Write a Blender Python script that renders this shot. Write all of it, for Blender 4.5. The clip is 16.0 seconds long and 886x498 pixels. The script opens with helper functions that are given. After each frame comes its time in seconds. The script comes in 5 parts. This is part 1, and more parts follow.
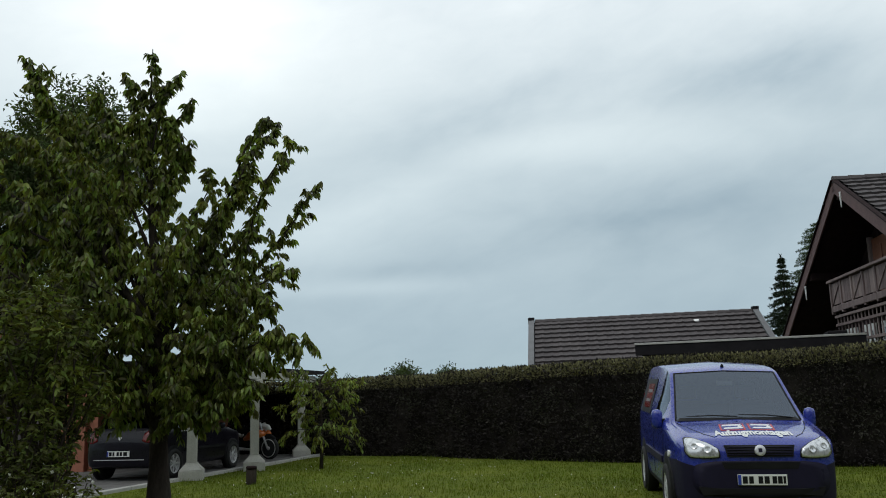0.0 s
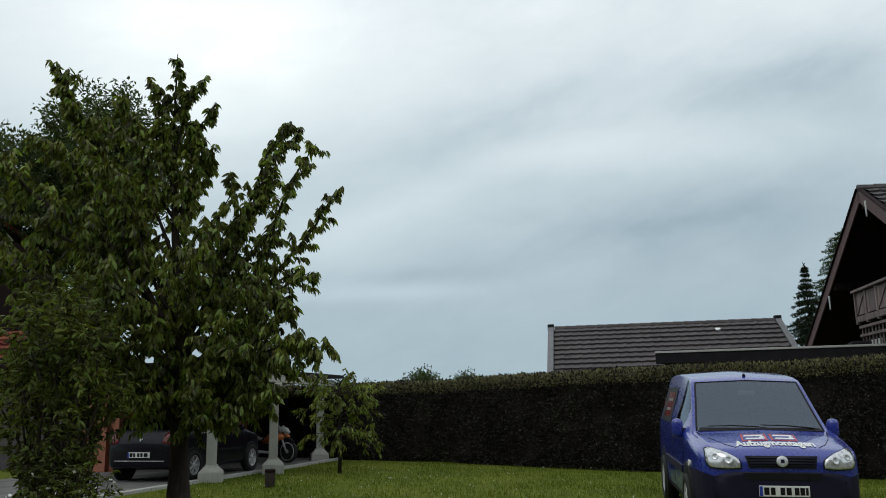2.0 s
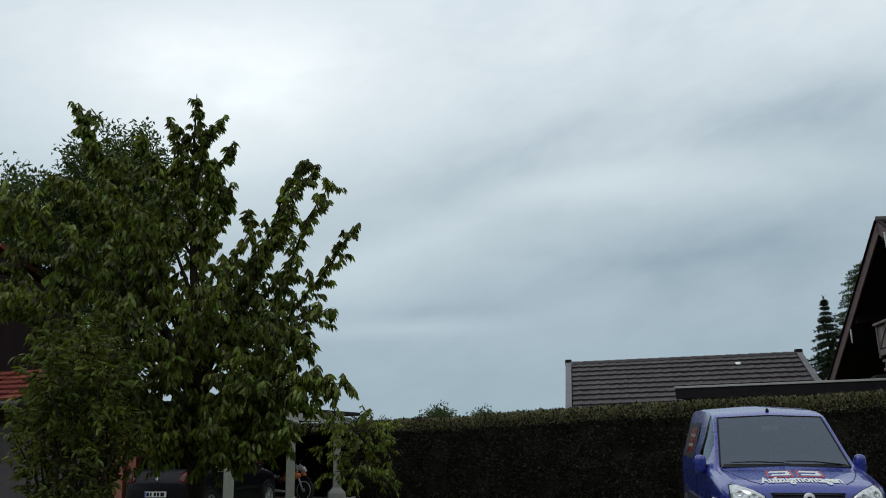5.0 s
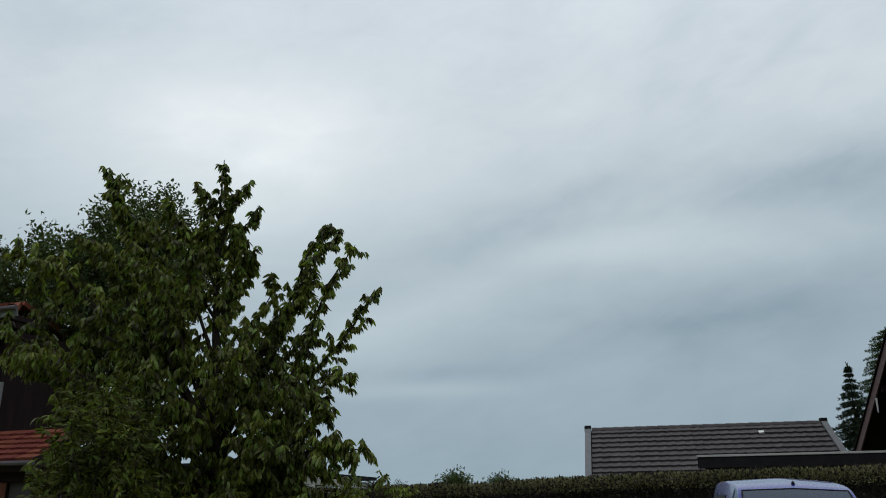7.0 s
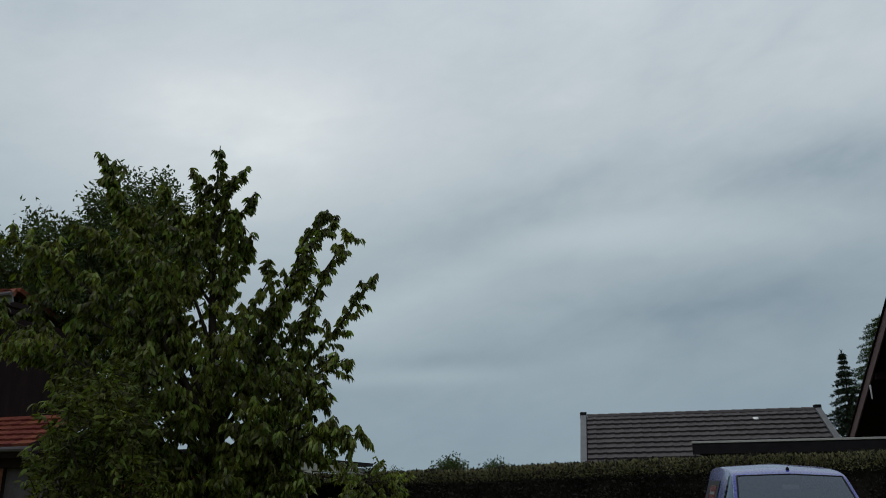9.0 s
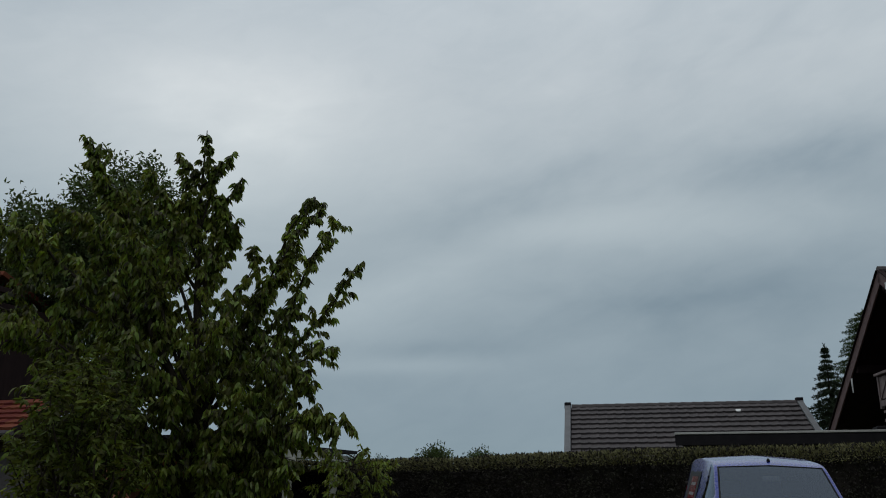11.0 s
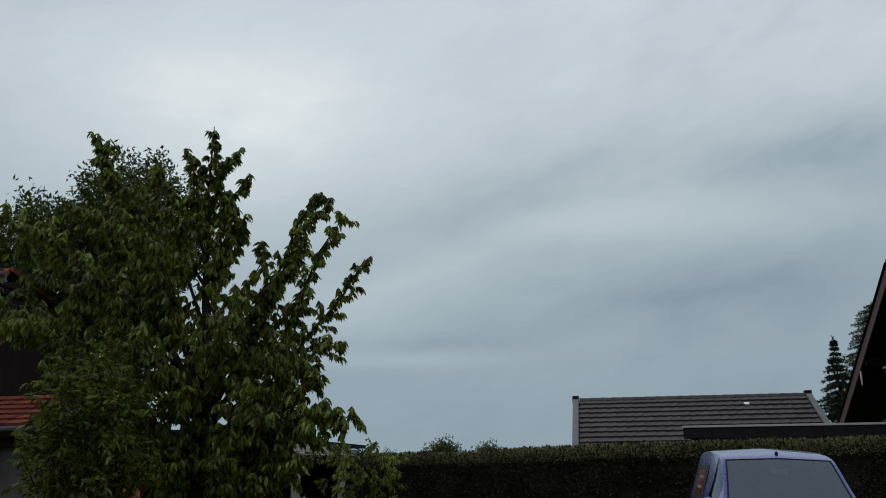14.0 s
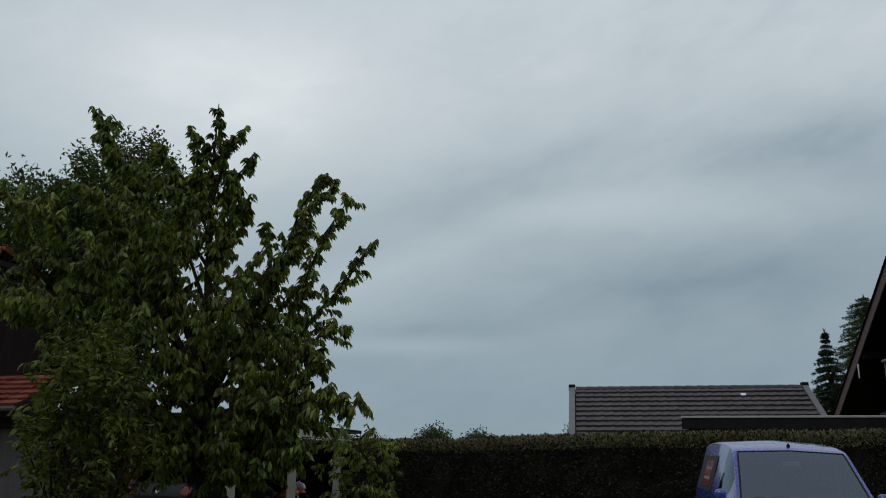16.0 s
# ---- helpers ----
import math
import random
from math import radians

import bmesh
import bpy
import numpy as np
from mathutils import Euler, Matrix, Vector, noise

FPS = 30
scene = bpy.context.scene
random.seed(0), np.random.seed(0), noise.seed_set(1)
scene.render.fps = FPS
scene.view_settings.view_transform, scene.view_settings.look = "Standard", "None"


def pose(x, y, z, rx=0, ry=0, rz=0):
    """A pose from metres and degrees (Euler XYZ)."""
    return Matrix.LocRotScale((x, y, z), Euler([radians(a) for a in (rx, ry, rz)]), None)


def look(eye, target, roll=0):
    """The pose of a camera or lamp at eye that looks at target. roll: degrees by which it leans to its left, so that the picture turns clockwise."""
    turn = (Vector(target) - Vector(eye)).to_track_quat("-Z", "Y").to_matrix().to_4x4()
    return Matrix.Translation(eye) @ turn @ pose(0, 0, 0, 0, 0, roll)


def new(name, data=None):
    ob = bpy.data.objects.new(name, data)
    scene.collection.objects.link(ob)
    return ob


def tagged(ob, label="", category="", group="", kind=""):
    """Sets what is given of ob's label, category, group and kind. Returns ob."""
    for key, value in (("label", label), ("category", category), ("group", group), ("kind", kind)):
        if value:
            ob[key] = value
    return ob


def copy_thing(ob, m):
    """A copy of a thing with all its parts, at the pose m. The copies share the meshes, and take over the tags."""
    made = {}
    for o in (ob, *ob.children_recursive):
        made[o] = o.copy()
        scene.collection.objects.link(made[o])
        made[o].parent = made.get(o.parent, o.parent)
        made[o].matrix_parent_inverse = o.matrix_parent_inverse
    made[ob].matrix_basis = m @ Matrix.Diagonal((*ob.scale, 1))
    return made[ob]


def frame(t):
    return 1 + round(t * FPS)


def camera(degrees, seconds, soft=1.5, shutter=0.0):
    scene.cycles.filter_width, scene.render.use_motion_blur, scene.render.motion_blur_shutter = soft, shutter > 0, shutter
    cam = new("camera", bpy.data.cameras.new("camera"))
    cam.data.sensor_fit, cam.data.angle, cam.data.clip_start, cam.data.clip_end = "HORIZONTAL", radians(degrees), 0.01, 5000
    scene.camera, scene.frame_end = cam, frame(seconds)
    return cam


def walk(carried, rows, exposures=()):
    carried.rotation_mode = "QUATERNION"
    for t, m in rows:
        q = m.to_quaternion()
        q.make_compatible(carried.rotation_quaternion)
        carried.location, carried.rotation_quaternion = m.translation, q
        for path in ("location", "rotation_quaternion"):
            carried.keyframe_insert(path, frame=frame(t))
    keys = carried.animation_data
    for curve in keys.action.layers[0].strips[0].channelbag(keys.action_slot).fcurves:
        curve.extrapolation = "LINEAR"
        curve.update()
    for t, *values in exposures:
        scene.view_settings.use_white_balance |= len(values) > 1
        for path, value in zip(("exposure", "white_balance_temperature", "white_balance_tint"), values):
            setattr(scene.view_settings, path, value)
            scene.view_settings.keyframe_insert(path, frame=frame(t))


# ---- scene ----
cam = camera(57.1, 16.0, soft=1.0)
PATH = [
    (0, (0.141, 0.568, 1.47), (0.136, 2.536, 1.831), -1.7),
    (0.5, (0.132, 0.553, 1.47), (0.126, 2.52, 1.831), -1.6),
    (1, (0.128, 0.566, 1.475), (0.103, 2.531, 1.847), -1.5),
    (1.5, (0.133, 0.562, 1.472), (0.101, 2.526, 1.849), -1.4),
    (2, (0.133, 0.564, 1.473), (0.08, 2.528, 1.848), -0.9),
    (2.5, (0.132, 0.565, 1.468), (0.094, 2.521, 1.881), -0.9),
    (3, (0.131, 0.575, 1.462), (0.093, 2.527, 1.899), -1.3),
    (3.5, (0.141, 0.566, 1.469), (0.092, 2.516, 1.913), -0.9),
    (4, (0.139, 0.587, 1.464), (0.088, 2.535, 1.915), -1.3),
    (6.5, (0.053, 0.503, 1.497), (-0.079, 2.423, 2.041), -0.2),
    (7, (0.061, 0.477, 1.508), (-0.065, 2.379, 2.114), -0.3),
    (7.5, (0.047, 0.473, 1.509), (-0.104, 2.373, 2.117), -0.0),
    (8, (0.043, 0.479, 1.503), (-0.101, 2.378, 2.115), -0.1),
    (8.5, (0.05, 0.476, 1.499), (-0.085, 2.379, 2.101), 0.0),
    (9, (0.051, 0.486, 1.501), (-0.066, 2.398, 2.077), -0.3),
    (11.5, (0.062, 0.497, 1.498), (-0.023, 2.422, 2.032), 0.3),
    (12, (0.055, 0.493, 1.491), (-0.038, 2.425, 2.001), 0.3),
    (12.5, (0.066, 0.482, 1.5), (-0.046, 2.41, 2.02), 0.3),
    (13, (0.065, 0.484, 1.503), (-0.046, 2.412, 2.022), 0.4),
    (13.5, (0.069, 0.479, 1.501), (-0.04, 2.405, 2.026), 0.2),
    (14, (0.065, 0.48, 1.496), (-0.04, 2.403, 2.033), 0.1),
    (14.5, (0.048, 0.488, 1.498), (-0.063, 2.412, 2.034), 0.2),
    (15, (-0.018, 0.533, 1.496), (-0.171, 2.462, 2.002), 0.3),
    (15.5, (-0.106, 0.621, 1.486), (-0.196, 2.55, 2.009), 0.1),
    (16, (-0.199, 0.693, 1.516), (-0.281, 2.626, 2.022), 0.9),
]
EXPOSURES = [(0, 0.12, 6500, 10), (1.5, 0.1, 6500, 10), (3, 0.0, 6500, 10), (4, -0.05, 6430, 10.5), (6.5, -0.18, 6330, 10.5), (7.5, -0.36, 6330, 10.5), (8.5, -0.44, 6330, 10.5), (9, -0.5, 6330, 10.5), (10, -0.55, 6330, 10.5), (11.5, -0.6, 6330, 10.5), (12.5, -0.48, 6330, 10.5), (14, -0.42, 6330, 10.5), (16, -0.48, 6330, 10.5)]
walk(cam, [(t, look(eye, target, roll)) for t, eye, target, roll in PATH], EXPOSURES)
scene.view_settings.exposure = 0.0

# ---------------------------------------------------------------- sky and sun
E1 = Vector((0.961, -0.276, 0.0))      # the plots' common direction
E2 = Vector((0.276, 0.961, 0.0))


class Nodes:
    """A short way to write node trees."""

    def __init__(self, tree):
        self.tree = tree
        tree.nodes.clear()

    def add(self, kind, **sets):
        n = self.tree.nodes.new(kind)
        for k, v in sets.items():
            setattr(n, k, v)
        return n

    def link(self, a, b):
        self.tree.links.new(a, b)

    def put(self, socket, value):
        if isinstance(value, bpy.types.NodeSocket):
            self.link(value, socket)
        else:
            socket.default_value = value

    def math(self, op, a, b=0.0, c=0.0, clamp=False):
        n = self.add("ShaderNodeMath", operation=op, use_clamp=clamp)
        for s, v in zip(n.inputs, (a, b, c)):
            self.put(s, v)
        return n.outputs[0]

    def mix(self, fac, a, b, blend="MIX"):
        n = self.add("ShaderNodeMix", data_type="RGBA", blend_type=blend)
        self.put(n.inputs[0], fac)
        self.put(n.inputs[6], a)
        self.put(n.inputs[7], b)
        return n.outputs[2]

    def noise(self, vec, scale, detail=4.0, rough=0.55, distort=0.0):
        n = self.add("ShaderNodeTexNoise")
        self.put(n.inputs["Vector"], vec)
        n.inputs["Scale"].default_value = scale
        n.inputs["Detail"].default_value = detail
        n.inputs["Roughness"].default_value = rough
        n.inputs["Distortion"].default_value = distort
        return n.outputs["Fac"]

    def ramp(self, fac, *stops):
        n = self.add("ShaderNodeValToRGB")
        self.put(n.inputs[0], fac)
        els = n.color_ramp.elements
        while len(els) < len(stops):
            els.new(0.5)
        for e, (p, c) in zip(els, stops):
            e.position = p
            e.color = (*c, 1) if len(c) == 3 else c
        return n.outputs[0]


def build_world():
    """An overcast sky: a Nishita sky behind a closed layer of drifting stratus."""
    w = bpy.data.worlds.new("overcast")
    scene.world = w
    w.use_nodes = True
    n = Nodes(w.node_tree)
    geo = n.add("ShaderNodeTexCoord").outputs["Generated"]
    sep = n.add("ShaderNodeSeparateXYZ")
    n.link(geo, sep.inputs[0])
    x, y, z = sep.outputs
    az = n.math("ARCTAN2", x, y)
    el = n.math("ARCSINE", z)
    # cloud coordinates: stretched along a slightly rising line
    comb = n.add("ShaderNodeCombineXYZ")
    n.put(comb.inputs[0], n.math("ADD", n.math("MULTIPLY", az, 1.0), n.math("MULTIPLY", el, 0.5)))
    n.put(comb.inputs[1], n.math("SUBTRACT", n.math("MULTIPLY", el, 2.3), n.math("MULTIPLY", az, 0.6)))
    n.put(comb.inputs[2], n.math("MULTIPLY", y, 0.4))
    big = n.noise(comb.outputs[0], 1.55, 5.0, 0.5, 0.35)
    fine = n.noise(comb.outputs[0], 4.6, 4.0, 0.5, 0.2)
    up = n.math("DIVIDE", el, 0.62, clamp=True)
    low = n.ramp(up, *SKY_STOPS)
    dark = n.math("MULTIPLY", n.math("SUBTRACT", big, 0.5), 0.22)
    dark = n.math("ADD", dark, n.math("MULTIPLY", n.math("SUBTRACT", fine, 0.5), 0.2))
    wisp = n.noise(comb.outputs[0], 13.0, 5.0, 0.6, 0.6)
    dark = n.math("ADD", dark, n.math("MULTIPLY", n.math("SUBTRACT", wisp, 0.5), 0.12))
    for a0, e0, la, le, lean, amount in CLOUDS:
        da, de = n.math("SUBTRACT", az, a0), n.math("SUBTRACT", el, e0)
        c, s = math.cos(lean), math.sin(lean)
        p = n.math("DIVIDE", n.math("ADD", n.math("MULTIPLY", da, c), n.math("MULTIPLY", de, s)), la)
        q = n.math("DIVIDE", n.math("SUBTRACT", n.math("MULTIPLY", de, c), n.math("MULTIPLY", da, s)), le)
        r = n.math("ADD", n.math("POWER", n.math("ABSOLUTE", p), 2.0), n.math("POWER", n.math("ABSOLUTE", q), 2.0))
        r = n.math("ADD", r, n.math("MULTIPLY", n.math("SUBTRACT", fine, 0.5), 2.6))
        dark = n.math("ADD", dark, n.math("MULTIPLY", n.math("EXPONENT", n.math("MULTIPLY", r, -1.0)), amount))
    # overhead the layer is even
    dark = n.math("MULTIPLY", dark, n.math("DIVIDE", n.math("SUBTRACT", 1.1, el), 0.45, clamp=True))
    # thick cloud is bluer, thin bright cloud a little warmer
    warm = n.add("ShaderNodeCombineXYZ")
    for k, gain in enumerate((1.2, 1.0, 0.84)):
        n.put(warm.inputs[k], n.math("ADD", 1.0, n.math("MULTIPLY", dark, gain)))
    tone = n.add("ShaderNodeVectorMath", operation="MULTIPLY")
    n.put(tone.inputs[0], low)
    n.put(tone.inputs[1], warm.outputs[0])
    sky = n.add("ShaderNodeTexSky", sky_type="NISHITA", sun_disc=False)
    sky.sun_elevation, sky.sun_rotation = radians(50), radians(-60)
    blue = n.add("ShaderNodeBackground")
    n.link(sky.outputs[0], blue.inputs[0])
    blue.inputs[1].default_value = 0.05
    cloud = n.add("ShaderNodeBackground")
    n.link(tone.outputs[0], cloud.inputs[0])
    cloud.inputs[1].default_value = SKY_STRENGTH
    both = n.add("ShaderNodeMixShader")
    both.inputs[0].default_value = 0.94
    n.link(blue.outputs[0], both.inputs[1])
    n.link(cloud.outputs[0], both.inputs[2])
    out = n.add("ShaderNodeOutputWorld")
    n.link(both.outputs[0], out.inputs[0])


SKY_STRENGTH = 1.0
# elevation / 35 degrees -> colour of the cloud layer
SKY_STOPS = ((0.0, (0.37, 0.49, 0.55)), (0.12, (0.39, 0.50, 0.565)), (0.3, (0.46, 0.565, 0.62)), (0.5, (0.575, 0.675, 0.72)),
             (0.75, (0.775, 0.855, 0.89)), (1.0, (0.82, 0.905, 0.95)))
# azimuth, elevation, half length, half height, lean, amount
CLOUDS = ((-0.085, 0.283, 0.11, 0.03, 0.38, -0.1), (0.05, 0.335, 0.16, 0.034, 0.25, -0.09), (0.28, 0.357, 0.24, 0.036, 0.0, -0.11),
          (0.47, 0.345, 0.15, 0.05, 0.0, -0.11), (0.161, 0.305, 0.14, 0.022, 0.05, 0.16), (0.356, 0.287, 0.13, 0.02, 0.0, 0.07),
          (-0.085, 0.243, 0.1, 0.03, 0.28, 0.15), (-0.168, 0.195, 0.09, 0.04, 0.1, 0.15), (-0.1, 0.135, 0.12, 0.01, 0.02, 0.14),
          (-0.07, 0.157, 0.12, 0.01, 0.02, -0.08), (0.2, 0.19, 0.2, 0.045, 0.0, -0.07), (0.36, 0.22, 0.26, 0.05, 0.05, -0.07),
          (-0.33, 0.4, 0.19, 0.1, 0.1, 0.32), (0.45, 0.49, 0.22, 0.06, 0.0, -0.07), (-0.56, 0.54, 0.14, 0.06, 0.0, -0.08))
build_world()
sun_data = bpy.data.lights.new("sun", "SUN")
sun_data.energy, sun_data.angle, sun_data.color = 0.5, radians(30), (1.0, 0.96, 0.9)
sun = new("sun", sun_data)
sun.matrix_world = look((0, 0, 20), (9, 8, 0))

# ---------------------------------------------------------------- materials


def material(name, colours, scale=6.0, rough=0.7, metal=0.0, bump=0.0, bump_scale=40.0, fine=0.25, island=0.0, obj=0.0, spec=0.5,
             coat=0.0, stretch=(1, 1, 1), streak=0.0, through_light=0.0, detail=4.0):
    """Two or three colours mixed by coarse noise, broken by fine noise, with relief."""
    m = bpy.data.materials.new(name)
    m.use_nodes = True
    n = Nodes(m.node_tree)
    co = n.add("ShaderNodeTexCoord").outputs["Object"]
    mp = n.add("ShaderNodeMapping")
    n.link(co, mp.inputs[0])
    mp.inputs["Scale"].default_value = stretch
    v = mp.outputs[0]
    k = n.noise(v, scale, detail, 0.6)
    stops = [(0.3 + 0.4 * i / max(1, len(colours) - 1), c) for i, c in enumerate(colours)]
    col = n.ramp(k, *stops)
    f2 = n.noise(v, scale * 9.0, 3.0, 0.6)
    col = n.mix(fine, col, n.ramp(f2, (0.25, tuple(c * 0.45 for c in colours[0])), (0.75, tuple(min(1, c * 1.35) for c in colours[-1]))))
    if island or obj:
        r = n.add("ShaderNodeNewGeometry").outputs["Random Per Island"] if island else n.add("ShaderNodeObjectInfo").outputs["Random"]
        amount = island or obj
        hsv = n.add("ShaderNodeHueSaturation")
        n.put(hsv.inputs["Hue"], n.math("ADD", 0.5, n.math("MULTIPLY", n.math("SUBTRACT", r, 0.5), 0.05 * amount)))
        n.put(hsv.inputs["Value"], n.math("ADD", 1.0 - amount * 0.5, n.math("MULTIPLY", r, amount)))
        n.put(hsv.inputs["Color"], col)
        col = hsv.outputs[0]
    if streak:
        mp2 = n.add("ShaderNodeMapping")
        n.link(co, mp2.inputs[0])
        mp2.inputs["Scale"].default_value = (3.0, 3.0, 0.25)
        s = n.noise(mp2.outputs[0], 2.0, 5.0, 0.65)
        col = n.mix(n.math("MULTIPLY", n.math("SUBTRACT", s, 0.45, clamp=True), streak * 4.0, clamp=True), col, (*[c * 0.45 for c in colours[0]], 1))
    b = n.add("ShaderNodeBsdfPrincipled")
    n.put(b.inputs["Base Color"], col)
    n.put(b.inputs["Roughness"], n.math("ADD", rough, n.math("MULTIPLY", n.math("SUBTRACT", f2, 0.5), 0.2), clamp=True))
    b.inputs["Metallic"].default_value = metal
    b.inputs["Specular IOR Level"].default_value = spec
    b.inputs["Coat Weight"].default_value = coat
    b.inputs["Coat Roughness"].default_value = 0.04
    if bump:
        bp = n.add("ShaderNodeBump")
        bp.inputs["Strength"].default_value = min(1.0, bump)
        bp.inputs["Distance"].default_value = 0.02
        n.put(bp.inputs["Height"], n.noise(v, bump_scale, 5.0, 0.6))
        n.link(bp.outputs[0], b.inputs["Normal"])
    surface = b.outputs[0]
    if through_light:
        tr = n.add("ShaderNodeBsdfTranslucent")
        n.put(tr.inputs[0], n.mix(1.0, col, (1.0, 1.0, 0.45, 1), "MULTIPLY"))
        mx = n.add("ShaderNodeMixShader")
        mx.inputs[0].default_value = through_light
        n.link(surface, mx.inputs[1])
        n.link(tr.outputs[0], mx.inputs[2])
        surface = mx.outputs[0]
    out = n.add("ShaderNodeOutputMaterial")
    n.link(surface, out.inputs[0])
    return m


def glass_material(name, tint, rough=0.01, ior=1.6):
    """Thin panes: clear behind, mirror-like at a slant."""
    m = bpy.data.materials.new(name)
    m.use_nodes = True
    n = Nodes(m.node_tree)
    clear = n.add("ShaderNodeBsdfTransparent")
    clear.inputs[0].default_value = (*tint, 1)
    gloss = n.add("ShaderNodeBsdfGlossy")
    gloss.inputs["Roughness"].default_value = rough
    gloss.inputs["Color"].default_value = (0.7, 0.8, 0.95, 1)
    fr = n.add("ShaderNodeFresnel")
    fr.inputs["IOR"].default_value = ior
    mx = n.add("ShaderNodeMixShader")
    n.link(fr.outputs[0], mx.inputs[0])
    n.link(clear.outputs[0], mx.inputs[1])
    n.link(gloss.outputs[0], mx.inputs[2])
    out = n.add("ShaderNodeOutputMaterial")
    n.link(mx.outputs[0], out.inputs[0])
    return m


LAWN = material("lawn", ((0.062, 0.092, 0.012), (0.096, 0.128, 0.016), (0.14, 0.155, 0.022)), 0.45, 0.95, bump=1.0, bump_scale=28, fine=0.45, spec=0.1, detail=7)
BLADE = material("grass_blade", ((0.075, 0.112, 0.014), (0.145, 0.178, 0.022)), 0.45, 0.85, island=0.7, spec=0.06, through_light=0.3)
DAISY = material("daisy_white", ((0.75, 0.76, 0.7), (0.8, 0.8, 0.78)), 20, 0.8)
# near-black core: the shade between the hedge leaves, painted on
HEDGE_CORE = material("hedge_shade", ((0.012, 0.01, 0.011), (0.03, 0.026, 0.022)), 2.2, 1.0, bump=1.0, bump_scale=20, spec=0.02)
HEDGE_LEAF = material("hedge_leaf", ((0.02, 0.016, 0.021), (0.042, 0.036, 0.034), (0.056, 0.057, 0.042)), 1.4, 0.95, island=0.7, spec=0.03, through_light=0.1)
# same foliage made paler: skylight on the hedge top put into its colour
HEDGE_LIT = material("hedge_lit_top", ((0.15, 0.145, 0.07), (0.21, 0.2, 0.105), (0.25, 0.23, 0.13)), 0.8, 0.95, island=0.5, spec=0.15, through_light=0.15)
CHERRY_LEAF = material("cherry_leaf", ((0.045, 0.06, 0.013), (0.118, 0.142, 0.026), (0.26, 0.275, 0.05)), 1.3, 0.45, island=1.7, spec=0.4, through_light=0.45)
SHRUB_LEAF = material("shrub_leaf", ((0.024, 0.031, 0.009), (0.064, 0.076, 0.016), (0.17, 0.18, 0.034)), 1.4, 0.6, island=1.7, spec=0.2, through_light=0.36)
ASH_LEAF = material("far_leaf", ((0.035, 0.052, 0.018), (0.095, 0.122, 0.04)), 0.3, 0.7, island=1.1, spec=0.2, through_light=0.3)
SPRUCE_LEAF = material("spruce_needles", ((0.016, 0.024, 0.016), (0.04, 0.052, 0.03)), 0.5, 0.85, island=0.8, spec=0.1, through_light=0.05)
FIR_LEAF = material("fir_needles", ((0.03, 0.05, 0.018), (0.075, 0.105, 0.036)), 0.5, 0.8, island=0.9, spec=0.15, through_light=0.15)
BARK = material("bark", ((0.02, 0.016, 0.013), (0.05, 0.04, 0.032)), 6.0, 0.95, bump=1.0, bump_scale=25, spec=0.1, stretch=(1, 1, 0.3))
STONE = material("column_stone", ((0.36, 0.35, 0.31), (0.46, 0.45, 0.4)), 5.0, 0.85, bump=0.3, bump_scale=60, streak=0.2)
PAVING = material("paving", ((0.1, 0.095, 0.09), (0.18, 0.172, 0.165)), 2.5, 0.85, bump=0.4, bump_scale=50, obj=0.35)
KERB = material("kerb_stone", ((0.36, 0.35, 0.33), (0.48, 0.47, 0.44)), 4.0, 0.85, bump=0.3, bump_scale=50)
GREY_TILE = material("grey_roof_tile", ((0.045, 0.037, 0.038), (0.085, 0.07, 0.07)), 4.0, 0.75, bump=0.4, bump_scale=60, obj=0.3, streak=0.1)
GREY_BOARD = material("weathered_grey_board", ((0.12, 0.12, 0.125), (0.18, 0.18, 0.185)), 5.0, 0.8, bump=0.3, bump_scale=40, stretch=(1, 1, 0.2))
DARK_SHEET = material("dark_roof_edge", ((0.01, 0.009, 0.011), (0.02, 0.018, 0.02)), 4.0, 0.85, bump=0.2, spec=0.15)
RENDER_WALL = material("pale_render", ((0.24, 0.215, 0.225), (0.31, 0.28, 0.285)), 1.5, 0.9, bump=0.4, bump_scale=90, streak=0.15)
SALMON = material("salmon_render", ((0.34, 0.125, 0.08), (0.4, 0.16, 0.1)), 1.5, 0.9, bump=0.4, bump_scale=90, streak=0.15)
RED_TILE = material("red_roof_tile", ((0.12, 0.028, 0.02), (0.19, 0.048, 0.03)), 4.0, 0.85, bump=0.4, bump_scale=60, obj=0.5, spec=0.2)
# pale render darkened: foliage shade on the porch put into the colour
SHADED_RENDER = material("shaded_porch_render", ((0.075, 0.064, 0.072), (0.11, 0.096, 0.104)), 1.5, 0.9, bump=0.4, bump_scale=90, streak=0.15, spec=0.15)
DARK_WOOD = material("dark_stained_wood", ((0.014, 0.008, 0.009), (0.028, 0.016, 0.016)), 5.0, 0.85, bump=0.4, bump_scale=30, stretch=(1, 1, 0.15), obj=0.4, spec=0.12)
BARGE_WOOD = material("red_brown_barge_board", ((0.07, 0.032, 0.034), (0.12, 0.06, 0.058)), 5.0, 0.7, bump=0.3, bump_scale=30)
RAIL_WOOD = material("weathered_balcony_wood", ((0.1, 0.07, 0.068), (0.23, 0.175, 0.165)), 5.0, 0.85, bump=0.4, bump_scale=30, stretch=(1, 1, 0.2), obj=0.6)
WHITE_PAINT = material("white_paint", ((0.7, 0.7, 0.68), (0.8, 0.8, 0.78)), 5.0, 0.6)
DOOR_WOOD = material("red_brown_door", ((0.13, 0.045, 0.025), (0.19, 0.07, 0.04)), 5.0, 0.6, bump=0.2, stretch=(1, 1, 0.2))

# ---------------------------------------------------------------- builders


